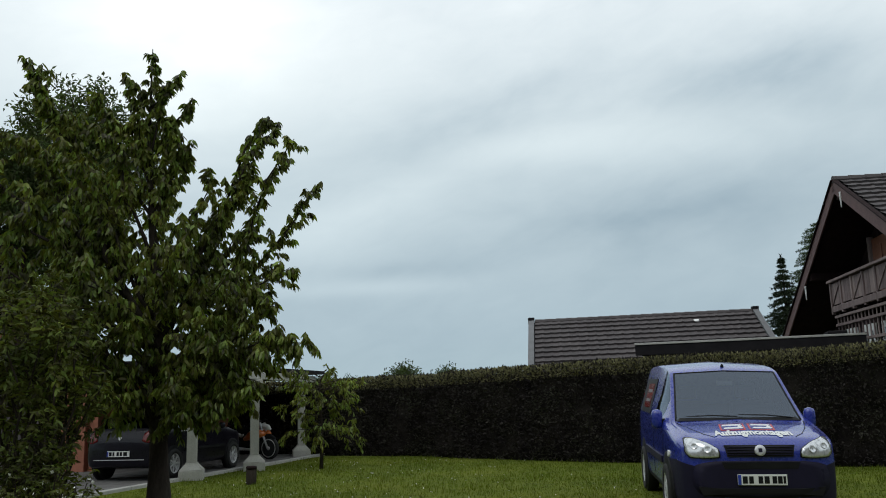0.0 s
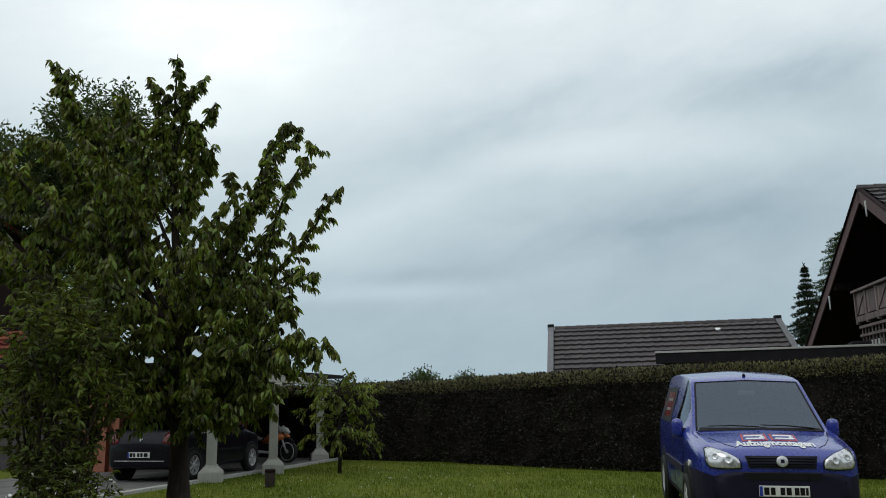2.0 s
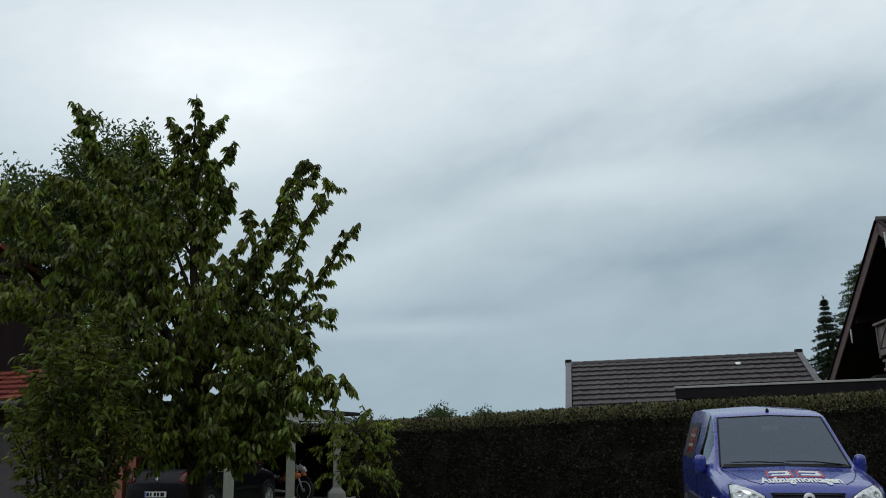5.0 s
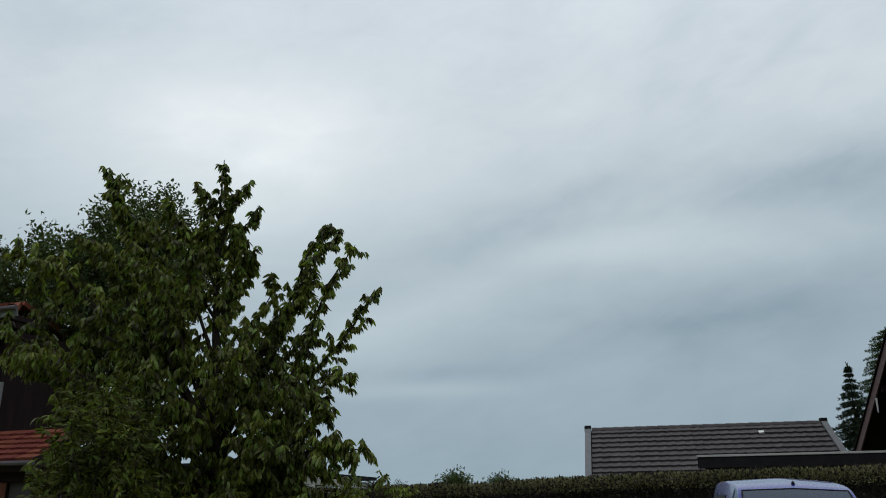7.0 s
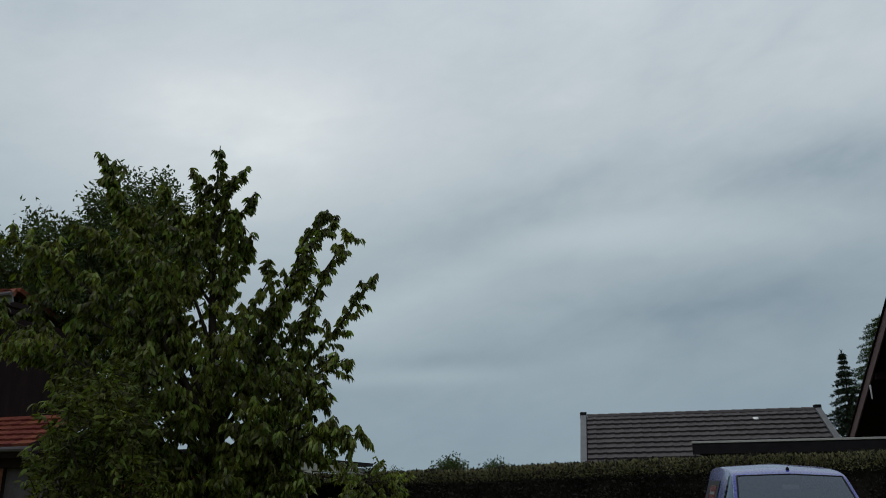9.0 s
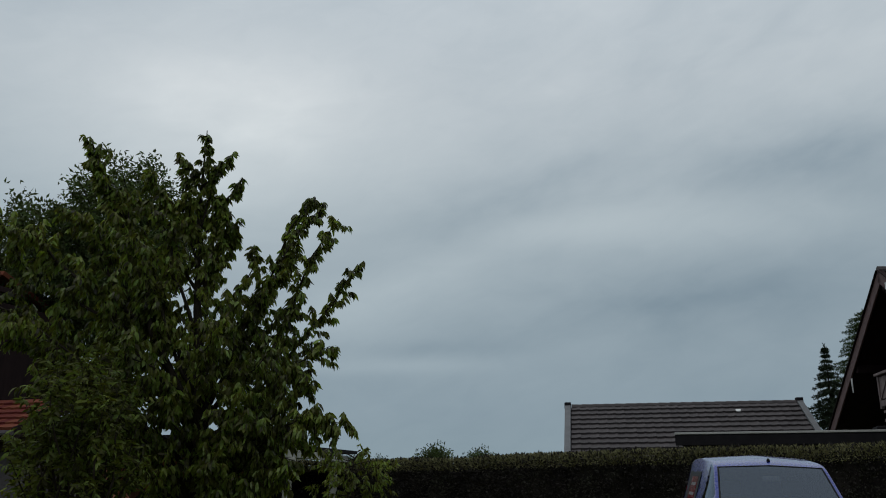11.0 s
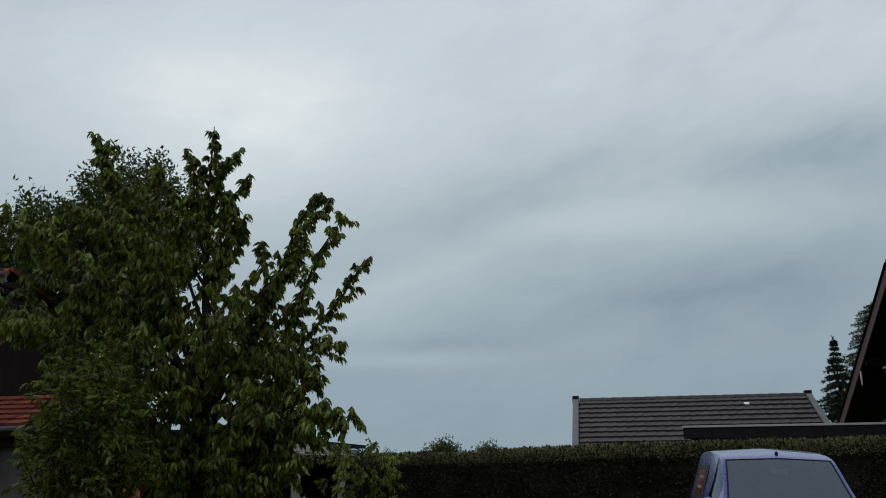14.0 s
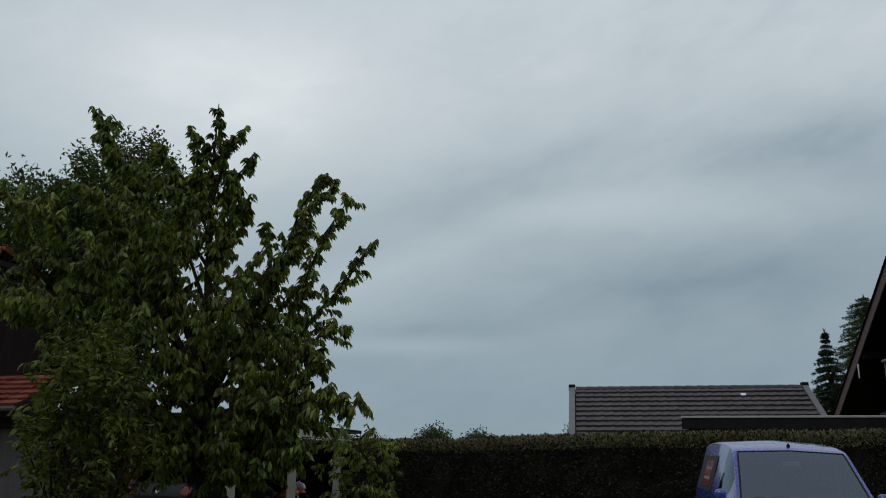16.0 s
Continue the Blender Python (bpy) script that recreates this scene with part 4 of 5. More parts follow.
def build_van():
    van = thing("van", "blue delivery van with lettered bonnet parked on the lawn", "van", (3.64, 11.58, 0.03), -97)
    van.matrix_world = pose(3.68, 11.58, 0.035, -0.8, 1.0, -97.7)
    sh = Shell([
        (2.13, 0.36, 0.60, 0.44, 0.74, 0.40, 0.80, 0.83),
        (2.10, 0.30, 0.66, 0.63, 0.80, 0.57, 0.865, 0.895),
        (2.00, 0.25, 0.70, 0.775, 0.85, 0.67, 0.925, 0.965),
        (1.82, 0.24, 0.72, 0.83, 0.91, 0.72, 0.97, 1.01),
        (1.50, 0.24, 0.70, 0.855, 0.97, 0.75, 1.025, 1.065),
        (1.14, 0.24, 0.62, 0.865, 1.03, 0.765, 1.075, 1.115),
        (0.80, 0.24, 0.60, 0.865, 1.06, 0.715, 1.345, 1.39),
        (0.44, 0.24, 0.60, 0.865, 1.10, 0.665, 1.635, 1.685),
        (0.16, 0.24, 0.60, 0.865, 1.10, 0.655, 1.70, 1.765),
        (-0.60, 0.24, 0.60, 0.865, 1.10, 0.665, 1.745, 1.825),
        (-1.50, 0.24, 0.60, 0.865, 1.10, 0.665, 1.735, 1.815),
        (-2.00, 0.27, 0.60, 0.85, 1.09, 0.655, 1.70, 1.775),
        (-2.12, 0.34, 0.60, 0.82, 1.06, 0.63, 1.62, 1.70)])

    def kind(i, j):
        if i in (5, 6) and j == 7:
            return "windscreen"
        if i in (6, 7) and j in (4, 5):
            return "side"
        if j in (1, 2) and i < 4:
            return "bumper"
        if j == 1:
            return "sill"
        return "body"

    tree = sh.tree()
    body = part("body", sh.mesh(lambda i, j: kind(i, j) == "body", caps=True), BLUE_PAINT, van, "", True)
    ws = part("windscreen", sh.mesh(lambda i, j: kind(i, j) == "windscreen"), GLASS, van, "raked glass windscreen", True)
    ws.visible_shadow = False
    for s, nm in ((1, "left"), (-1, "right")):
        g = part("side_window", sh.mesh(lambda i, j: kind(i, j) == "side", sides=(s,)), GLASS_DARK, van, "", True)
        g.visible_shadow = False
    for s in (1, -1):
        part("bumper_corner", sh.mesh(lambda i, j: kind(i, j) == "bumper", sides=(s,)), BUMPER, van, "dark plastic bumper", True)
        part("sill", sh.mesh(lambda i, j: kind(i, j) == "sill", sides=(s,)), BUMPER, van, "dark plastic sill", True)
    # nose: the bumper face, openings, grille, lamps
    part("bumper_face", draped(tree, "front", [(-0.62, 0.38), (-0.7, 0.52), (-0.66, 0.68), (-0.45, 0.725), (0.45, 0.725), (0.66, 0.68), (0.7, 0.52), (0.62, 0.38), (0, 0.34)], 0.012, 5, 2), BUMPER, van, "dark plastic bumper", True)
    part("air_intake", draped(tree, "front", [(-0.37, 0.645), (0.37, 0.645), (0.4, 0.715), (-0.4, 0.715)], 0.016, 3, 1), BLACK, van)
    part("air_intake", draped(tree, "front", [(-0.6, 0.37), (0.6, 0.37), (0.64, 0.46), (-0.64, 0.46)], 0.018, 3, 1), BLACK, van)
    grille = part("grille", draped(tree, "front", [(-0.335, 0.77), (0.335, 0.77), (0.36, 0.885), (-0.36, 0.885)], 0.014, 4, 1), BLACK, van, "black slatted grille")
    for z in (0.79, 0.815, 0.84, 0.865):
        part("slat", draped(tree, "front", quad(-0.33, 0.33, z - 0.004, z + 0.005), 0.022, 2, 1), BUMPER, grille)
    hub = on_skin(tree, "front", 0.0, 0.83, 0.02)
    bm = lathe([(0.058, 0.0), (0.058, 0.012), (0.048, 0.02), (0.02, 0.021)], 24)
    bm.transform(Matrix.Translation(hub) @ pose(0, 0, 0, 0, 78, 0))
    bd = part("badge", bm, ALLOY, van, "round chrome badge", True)
    bm = a_box((-0.019, -0.019, 0.021), (0.019, 0.019, 0.025), 0.002)
    bm.transform(Matrix.Translation(hub) @ pose(0, 0, 0, 0, 78, 0))
    part("badge_shape", bm, BUMPER, bd, "dark square in the badge")
    for s in (1, -1):
        out = [(s * 0.42, 0.768), (s * 0.43, 0.85), (s * 0.53, 0.905), (s * 0.67, 0.95), (s * 0.735, 0.935), (s * 0.745, 0.82), (s * 0.70, 0.765), (s * 0.56, 0.758)]
        lamp = part("headlight", draped(tree, "front", out, 0.02, 5, 2), LAMP, van, "clear bevelled headlight", True)
        part("lamp_rim", draped(tree, "front", [(a * 1.0 + (a - s * 0.59) * 0.07, b + (b - 0.855) * 0.09) for a, b in out], 0.012, 4, 3), BLACK, lamp, "", True)
        for cy, cz, r in ((0.53, 0.845, 0.042), (0.655, 0.87, 0.036)):
            c = on_skin(tree, "front", s * cy, cz, 0.026)
            bm = lathe([(r, 0), (r, 0.003), (r * 0.8, 0.004), (r * 0.5, 0.001), (0.01, 0.0)], 18)
            bm.transform(Matrix.Translation(c) @ pose(0, 0, 0, 0, 74, s * 22))
            part("reflector", bm, LAMP, lamp)
        bm = draped(tree, "right" if s < 0 else "left", [(1.42, 0.72), (1.52, 0.72), (1.55, 0.78), (1.45, 0.79)], 0.012, 2, 2)
        part("indicator", bm, WHITE_PAINT, van, "small pale side indicator", True)
    pm = Matrix.Translation(on_skin(tree, "front", 0, 0.535, 0.02)) @ Matrix(((0, 0, 1, 0), (1, 0, 0, 0), (0, 1, 0, 0), (0, 0, 0, 1)))
    number_plate(van, pm, ((-0.2, -0.15), (-0.135, -0.09), (-0.04, 0.005), (0.02, 0.07), (0.1, 0.145), (0.155, 0.2), (0.21, 0.235)))
    # bonnet: a shut line, the letters and the firm's mark as plain shapes

    lettering("Aufzugmontagen", 0.1, van, WHITE_PAINT, lambda x, y: on_skin(tree, "top", 1.935 - y * 1.75, x * 0.84, 0.007), "white bonnet lettering", 0.006)
    for c in (-0.17, 0.14):
        for lo, hi, mt, off in (((-0.14, -0.0), (0.13, 0.16), RED_DECAL, 0.005), ((-0.122, 0.012), (0.112, 0.148), BLUE_PAINT, 0.0065), ((-0.1, 0.03), (0.1, 0.06), WHITE_PAINT, 0.008), ((-0.1, 0.1), (0.1, 0.135), WHITE_PAINT, 0.008),
                                ((0.06, 0.06), (0.1, 0.1), WHITE_PAINT, 0.008)):
            pts = [(1.74 - lo[1] * 1.9, c + lo[0]), (1.74 - lo[1] * 1.9, c + hi[0]), (1.74 - hi[1] * 1.9, c + hi[0] + 0.03), (1.74 - hi[1] * 1.9, c + lo[0] + 0.03)]
            part("bonnet_mark", draped(tree, "top", pts, off, 2, 1, 0.002), mt, van, "red and white plain mark")
    for s in (1, -1):
        seam = [on_skin(tree, "top", a, s * b, 0.001) for a, b in ((1.97, 0.42), (1.85, 0.52), (1.6, 0.62), (1.35, 0.69), (1.18, 0.72))]
        part("bonnet_seam", tube(seam, [0.005] * 5, 5), BLACK, van)
    # red and white mark on the side panel
    for wy in ("right", "left"):
        part("rear_side_window", draped(tree, wy, quad(-1.75, -0.4, 1.13, 1.6), 0.006, 4, 1, 0.002), BLACK, van, "blackened rear side window")
    for a, b, z0, z1, mt, o in ((-1.3, -0.62, 1.2, 1.53, RED_LAMP, 0.01), (-1.22, -0.7, 1.28, 1.32, GREY_BOARD, 0.013), (-1.22, -0.7, 1.41, 1.45, GREY_BOARD, 0.013)):
        part("side_mark", draped(tree, "right", quad(a, b, z0, z1), o, 3, 1, 0.002), mt, van, "red and white plain mark")
    part("rub_strip", draped(tree, "right", quad(-0.95, 0.95, 0.6, 0.68), 0.02, 3, 1), BUMPER, van)
    part("rub_strip", draped(tree, "left", quad(-0.95, 0.95, 0.6, 0.68), 0.02, 3, 1), BUMPER, van)
    for x0 in (1.02, -0.02):
        for wy in ("right", "left"):
            part("door_seam", draped(tree, wy, quad(x0 - 0.006, x0 + 0.006, 0.4, 1.09), 0.004, 2, 1, 0.002), BLACK, van)
    for wy in ("right", "left"):
        part("door_handle", draped(tree, wy, quad(0.08, 0.28, 0.98, 1.02), 0.03, 2, 2), BUMPER, van)
    # wheels in dark arches
    for x in (1.27, -1.31):
        for s in (1, -1):
            bm = lathe([(0.4, -0.12), (0.4, 0.0), (0.37, 0.008), (0.05, 0.008)], 36)
            bm.transform(Matrix.Translation((x, s * 0.862, 0.36)) @ pose(0, 0, 0, -90 * s, 0, 0))
            part("wheel_arch", bm, BLACK, van, "", True)
            wheel(van, x, s * 0.80, 0.315, 0.19, 9, s)
    # mirrors
    for s in (1, -1):
        bm = a_box((0.84, 0.81, 1.0), (0.97, 0.94, 1.23), 0.05) if s > 0 else a_box((0.84, -0.97, 1.0), (0.97, -0.84, 1.23), 0.05)
        mi = part("wing_mirror", bm, BLUE_PAINT, van, "", True)
        part("mirror_glass", a_box((0.832, min(s * 0.85, s * 0.93), 1.03), (0.838, max(s * 0.85, s * 0.93), 1.2), 0.0), ALLOY, mi)
        part("mirror_arm", beam((0.92, s * 0.76, 1.09), (0.92, s * 0.86, 1.09), 0.07, 0.06, 0.015), BLACK, mi)
    # windscreen fittings
    for s in (1, -1):
        edge = [sh.point(i, 7 * sh.M, s) for i in range(5 * sh.N, 7 * sh.N + 1)]
        part("windscreen_seal", tube(edge, [0.011] * len(edge), 6), BLACK, van, "black rubber seal", True)
    top_edge = [sh.point(7 * sh.N, j, 1) for j in range(7 * sh.M, 8 * sh.M + 1)] + [sh.point(7 * sh.N, j, -1) for j in range(8 * sh.M - 1, 7 * sh.M - 1, -1)]
    part("windscreen_seal", tube(top_edge, [0.009] * len(top_edge), 6), BLACK, van, "black rubber seal", True)
    for a, b in (((1.125, 0.62), (1.095, 0.02)), ((1.125, 0.0), (1.095, -0.58))):
        pa, pb = on_skin(tree, "top", *a, 0.02), on_skin(tree, "top", *b, 0.02)
        wp = part("wiper", tube([pa, (pa + pb) / 2 + Vector((0.005, 0, 0.012)), pb], [0.009, 0.008, 0.006], 6), BLACK, van)
    scuttle = [(1.17, -0.7), (1.17, 0.7), (1.1, 0.66), (1.1, -0.66)]
    part("scuttle", draped(tree, "top", scuttle, 0.01, 3, 1, 0.01), BLACK, van)
    p = on_skin(tree, "top", 0.3, 0.02, 0.0)
    ae = part("aerial", lathe([(0.022, 0), (0.02, 0.02), (0.006, 0.04)], 10), BLACK, van, "", True)
    ae.location = p
    # cabin
    part("dashboard", a_box((0.62, -0.72, 0.8), (1.08, 0.72, 1.12), 0.06), SEAT, van)
    part("cabin_floor", a_box((-0.5, -0.8, 0.3), (1.1, 0.8, 0.36), 0.01), BLACK, van)
    part("bulkhead", a_box((-0.46, -0.8, 0.36), (-0.42, 0.8, 1.25), 0.01), SEAT, van)
    for s in (1, -1):
        seat = part("seat", a_box((-0.1, s * 0.38 - 0.24, 0.4), (0.4, s * 0.38 + 0.24, 0.8), 0.06), SEAT, van)
        part("backrest", a_box((-0.25, s * 0.38 - 0.23, 0.75), (-0.08, s * 0.38 + 0.23, 1.3), 0.06), SEAT, seat)
        part("headrest", a_box((-0.26, s * 0.38 - 0.13, 1.32), (-0.14, s * 0.38 + 0.13, 1.5), 0.04), SEAT, seat)
    bm = lathe([(0.19, -0.012), (0.205, 0.0), (0.19, 0.012), (0.175, 0.0)], 24)
    bm.transform(Matrix.Translation((0.5, 0.38, 1.06)) @ pose(0, 0, 0, 0, -62, 0))
    part("steering_wheel", bm, BLACK, van, "", True)
    part("rear_view_mirror", a_box((0.48, -0.1, 1.50), (0.51, 0.1, 1.56), 0.012), PLATE, van, "pale interior mirror and sticker")
    part("tail_lamp", draped(tree, "rear", quad(-0.78, -0.66, 0.9, 1.4), 0.01, 3, 1), RED_LAMP, van)
    part("tail_lamp", draped(tree, "rear", quad(0.66, 0.78, 0.9, 1.4), 0.01, 3, 1), RED_LAMP, van)


build_van()


def build_car():
    car = thing("car", "dark hatchback car parked under the carport", "car", (-6.02, 18.95, 0.035), 77.5)
    sh = Shell([
        (1.92, 0.3, 0.5, 0.4, 0.58, 0.36, 0.62, 0.64),
        (1.86, 0.25, 0.5, 0.68, 0.66, 0.6, 0.7, 0.73),
        (1.6, 0.22, 0.5, 0.79, 0.8, 0.68, 0.84, 0.88),
        (1.0, 0.22, 0.5, 0.82, 0.9, 0.72, 0.95, 1.0),
        (0.75, 0.22, 0.5, 0.82, 0.92, 0.72, 0.99, 1.03),
        (0.0, 0.22, 0.5, 0.825, 0.94, 0.6, 1.34, 1.39),
        (-0.5, 0.22, 0.5, 0.825, 0.95, 0.58, 1.37, 1.43),
        (-1.2, 0.22, 0.5, 0.825, 0.97, 0.57, 1.32, 1.38),
        (-1.55, 0.24, 0.5, 0.81, 0.98, 0.56, 1.2, 1.26),
        (-1.78, 0.27, 0.5, 0.78, 0.92, 0.6, 1.0, 1.04),
        (-1.87, 0.3, 0.5, 0.7, 0.76, 0.6, 0.82, 0.86),
        (-1.9, 0.36, 0.5, 0.6, 0.66, 0.54, 0.72, 0.76)])

    def kind(i, j):
        if i == 4 and j == 7:
            return "windscreen"
        if i in (5, 6) and j in (4, 5):
            return "side"
        if i == 8 and j in (6, 7):
            return "rear_window"
        return "body"

    tree = sh.tree()
    part("body", sh.mesh(lambda i, j: kind(i, j) == "body", caps=True), NAVY_PAINT, car, "", True)
    for nm in ("windscreen", "rear_window"):
        g = part(nm, sh.mesh(lambda i, j: kind(i, j) == nm), GLASS_DARK, car, "", True)
        g.visible_shadow = False
    for s in (1, -1):
        g = part("side_window", sh.mesh(lambda i, j: kind(i, j) == "side", sides=(s,)), GLASS_DARK, car, "", True)
        g.visible_shadow = False
    for x in (1.27, -1.25):
        for s in (1, -1):
            bm = lathe([(0.35, -0.1), (0.35, 0.0), (0.32, 0.006), (0.05, 0.006)], 32)
            bm.transform(Matrix.Translation((x, s * 0.822, 0.32)) @ pose(0, 0, 0, -90 * s, 0, 0))
            part("wheel_arch", bm, BLACK, car, "", True)
            wheel(car, x, s * 0.765, 0.3, 0.18, 7, s)
    for s in (1, -1):
        part("tail_lamp", draped(tree, "rear", [(s * 0.5, 0.78), (s * 0.66, 0.74), (s * 0.72, 0.86), (s * 0.6, 0.98), (s * 0.52, 0.92)], 0.012, 3, 2), RED_LAMP, car, "red tail lamp", True)
        part("rub_strip", draped(tree, "right" if s < 0 else "left", quad(-0.85, 0.85, 0.52, 0.58), 0.015, 3, 1), BLACK, car)
        part("trim_line", draped(tree, "right" if s < 0 else "left", quad(-1.0, 0.6, 0.925, 0.94), 0.006, 2, 1), ALLOY, car, "thin bright window trim")
    pm = Matrix.Translation(on_skin(tree, "rear", 0, 0.54, 0.02)) @ Matrix(((0, 0, -1, 0), (-1, 0, 0, 0), (0, 1, 0, 0), (0, 0, 0, 1)))
    number_plate(car, pm, ((-0.2, -0.14), (-0.12, -0.08), (-0.03, 0.02), (0.04, 0.09), (0.12, 0.2)))
    part("bumper_strip", draped(tree, "rear", quad(-0.56, 0.56, 0.415, 0.43), 0.014, 3, 1), ALLOY, car, "thin bright bumper strip")
    bm = lathe([(0.05, 0), (0.045, 0.01), (0.02, 0.012)], 4)
    bm.transform(Matrix.Translation(on_skin(tree, "rear", 0, 0.84, 0.006)) @ pose(0, 0, 0, 0, -70, 0))
    part("badge", bm, ALLOY, car, "small bright diamond badge")
    part("mirror", a_box((0.5, -0.98, 0.92), (0.62, -0.82, 1.05), 0.03), NAVY_PAINT, car, "", True)
    part("mirror", a_box((0.5, 0.82, 0.92), (0.62, 0.98, 1.05), 0.03), NAVY_PAINT, car, "", True)
    for s in (1, -1):
        seat = part("seat", a_box((-0.35, s * 0.36 - 0.22, 0.35), (0.15, s * 0.36 + 0.22, 0.65), 0.05), SEAT, car)
        part("backrest", a_box((-0.5, s * 0.36 - 0.22, 0.55), (-0.33, s * 0.36 + 0.22, 1.12), 0.05), SEAT, seat)
    part("floor_pan", a_box((-1.6, -0.7, 0.24), (1.5, 0.7, 0.3), 0.01), BLACK, car)
    part("wiper", beam(on_skin(tree, "rear", -0.05, 1.0, 0.02), on_skin(tree, "rear", 0.3, 1.05, 0.02), 0.015, 0.015, 0.003), BLACK, car)


build_car()


def build_motorcycle():
    mc = thing("motorcycle", "orange and white motorcycle parked beneath the carport roof", "motorcycle", (-5.2, 22.8, 0.035), -28)
    R = 0.285
    for x in (0.66, -0.62):
        m = Matrix.Translation((x, 0, R)) @ pose(0, 0, 0, 90, 0, 0)
        bm = lathe([(R * 0.78, -0.05), (R * 0.95, -0.05), (R, -0.02), (R, 0.02), (R * 0.95, 0.05), (R * 0.78, 0.05)], 32)
        bm.transform(m)
        w = part("wheel", bm, RUBBER, mc, "black tyre on a white cast rim", True)
        bm = lathe([(R * 0.64, -0.045), (R * 0.82, -0.054), (R * 0.82, 0.054), (R * 0.64, 0.045), (R * 0.63, 0.0)], 32)
        bm.transform(m)
        part("rim", bm, WHITE_PAINT, w, "", True)
        for k in range(6):
            part("spoke", a_box((0.03, -0.016, -0.02), (R * 0.74, 0.016, 0.02), 0.005, m @ pose(0, 0, 0, 0, 0, 60 * k)), WHITE_PAINT, w)
        bm = lathe([(0.05, -0.06), (0.05, 0.06)], 14)
        bm.transform(m)
        part("hub", bm, ALLOY, w, "", True)
    for s in (0.085, -0.085):
        part("fork_leg", tube([(0.66, s, R), (0.5, s, 0.62), (0.4, s, 0.95)], [0.026, 0.028, 0.024], 10), ALLOY, mc, "", True)
    part("front_mudguard", tube([(0.36, 0, 0.5), (0.5, 0, 0.585), (0.66, 0, 0.595), (0.84, 0, 0.52)], [0.05, 0.065, 0.065, 0.04], 10), BLACK, mc, "", True)
    part("headlamp_fairing", tube([(0.3, 0, 0.86), (0.46, 0, 0.86), (0.6, 0, 0.82), (0.68, 0, 0.76)], [0.05, 0.075, 0.07, 0.035], 14), WHITE_PAINT, mc, "white headlamp fairing", True)
    for s in (1, -1):
        part("side_fairing", tube([(0.58, s * 0.1, 0.66), (0.4, s * 0.14, 0.66), (0.15, s * 0.14, 0.62), (-0.1, s * 0.12, 0.52)], [0.05, 0.12, 0.12, 0.05], 12), ORANGE, mc, "orange side fairing", True)
        part("handlebar", tube([(0.38, 0, 0.98), (0.34, s * 0.2, 1.02), (0.26, s * 0.36, 1.0)], [0.014, 0.014, 0.018], 8), BLACK, mc, "", True)
        part("mirror", tube([(0.36, s * 0.2, 1.02), (0.4, s * 0.3, 1.18), (0.38, s * 0.34, 1.22)], [0.008, 0.01, 0.05], 8), BLACK, mc, "", True)
    part("tank", tube([(0.3, 0, 0.84), (0.12, 0, 0.86), (-0.1, 0, 0.76)], [0.1, 0.15, 0.09], 14), BLACK, mc, "black fuel tank", True)
    part("seat", tube([(-0.06, 0, 0.76), (-0.3, 0, 0.76), (-0.6, 0, 0.82), (-0.72, 0, 0.84)], [0.08, 0.12, 0.11, 0.05], 12), BLACK, mc, "", True)
    part("engine", a_box((-0.25, -0.14, 0.24), (0.3, 0.14, 0.56), 0.05), BLACK, mc)
    part("tail_fairing", tube([(-0.3, 0, 0.64), (-0.6, 0, 0.72), (-0.84, 0, 0.8)], [0.09, 0.1, 0.04], 12), WHITE_PAINT, mc, "", True)
    part("swing_arm", beam((-0.15, 0.09, 0.34), (-0.62, 0.09, R), 0.04, 0.06), ALLOY, mc)
    part("exhaust", tube([(0.1, -0.14, 0.26), (-0.3, -0.16, 0.28), (-0.75, -0.17, 0.42)], [0.03, 0.045, 0.05], 10), ALLOY, mc, "", True)
    part("side_stand", tube([(0.0, 0.1, 0.3), (0.05, 0.24, 0.0)], [0.014, 0.012], 6), BLACK, mc)


build_motorcycle()

# ---------------------------------------------------------------- trees and shrubs


def bent(a, b, lift, n=5):
    """Points from a to b that rise above the straight line in the middle and waver."""
    a, b = Vector(a), Vector(b)
    L = (b - a).length
    return [a + (b - a) * t + Vector((0, 0, lift * L * 4 * t * (1 - t) * 0.5)) + (any_way() * 0.05 * L if 0 < t < 1 else Vector()) for t in (k / n for k in range(n + 1))]


def along(points, t):
    k = min(len(points) - 2, int(t * (len(points) - 1)))
    f = t * (len(points) - 1) - k
    return points[k] + (points[k + 1] - points[k]) * f, (points[k + 1] - points[k]).normalized()


def shoot(leaves, p, d, length, count, size, droop):
    """A leafy shoot: hanging leaves all along it and a tuft at its tip."""
    for k in range(count):
        t = ((k + rnd(0, 0.8)) / count) ** 0.6
        q = p + d * length * t + Vector((0, 0, -0.12 * length * t * t))
        out = any_way()
        out.z *= 0.4
        way = (out * 0.6 + d * 0.3 + Vector((0, 0, -droop * rnd(0.6, 1.6)))).normalized()
        s = size * rnd(0.7, 1.2)
        leaves.long_leaf(q, way, (any_way() + Vector((0, 0, 0.6))), s, s * rnd(0.26, 0.35), rnd(0.05, 0.45))


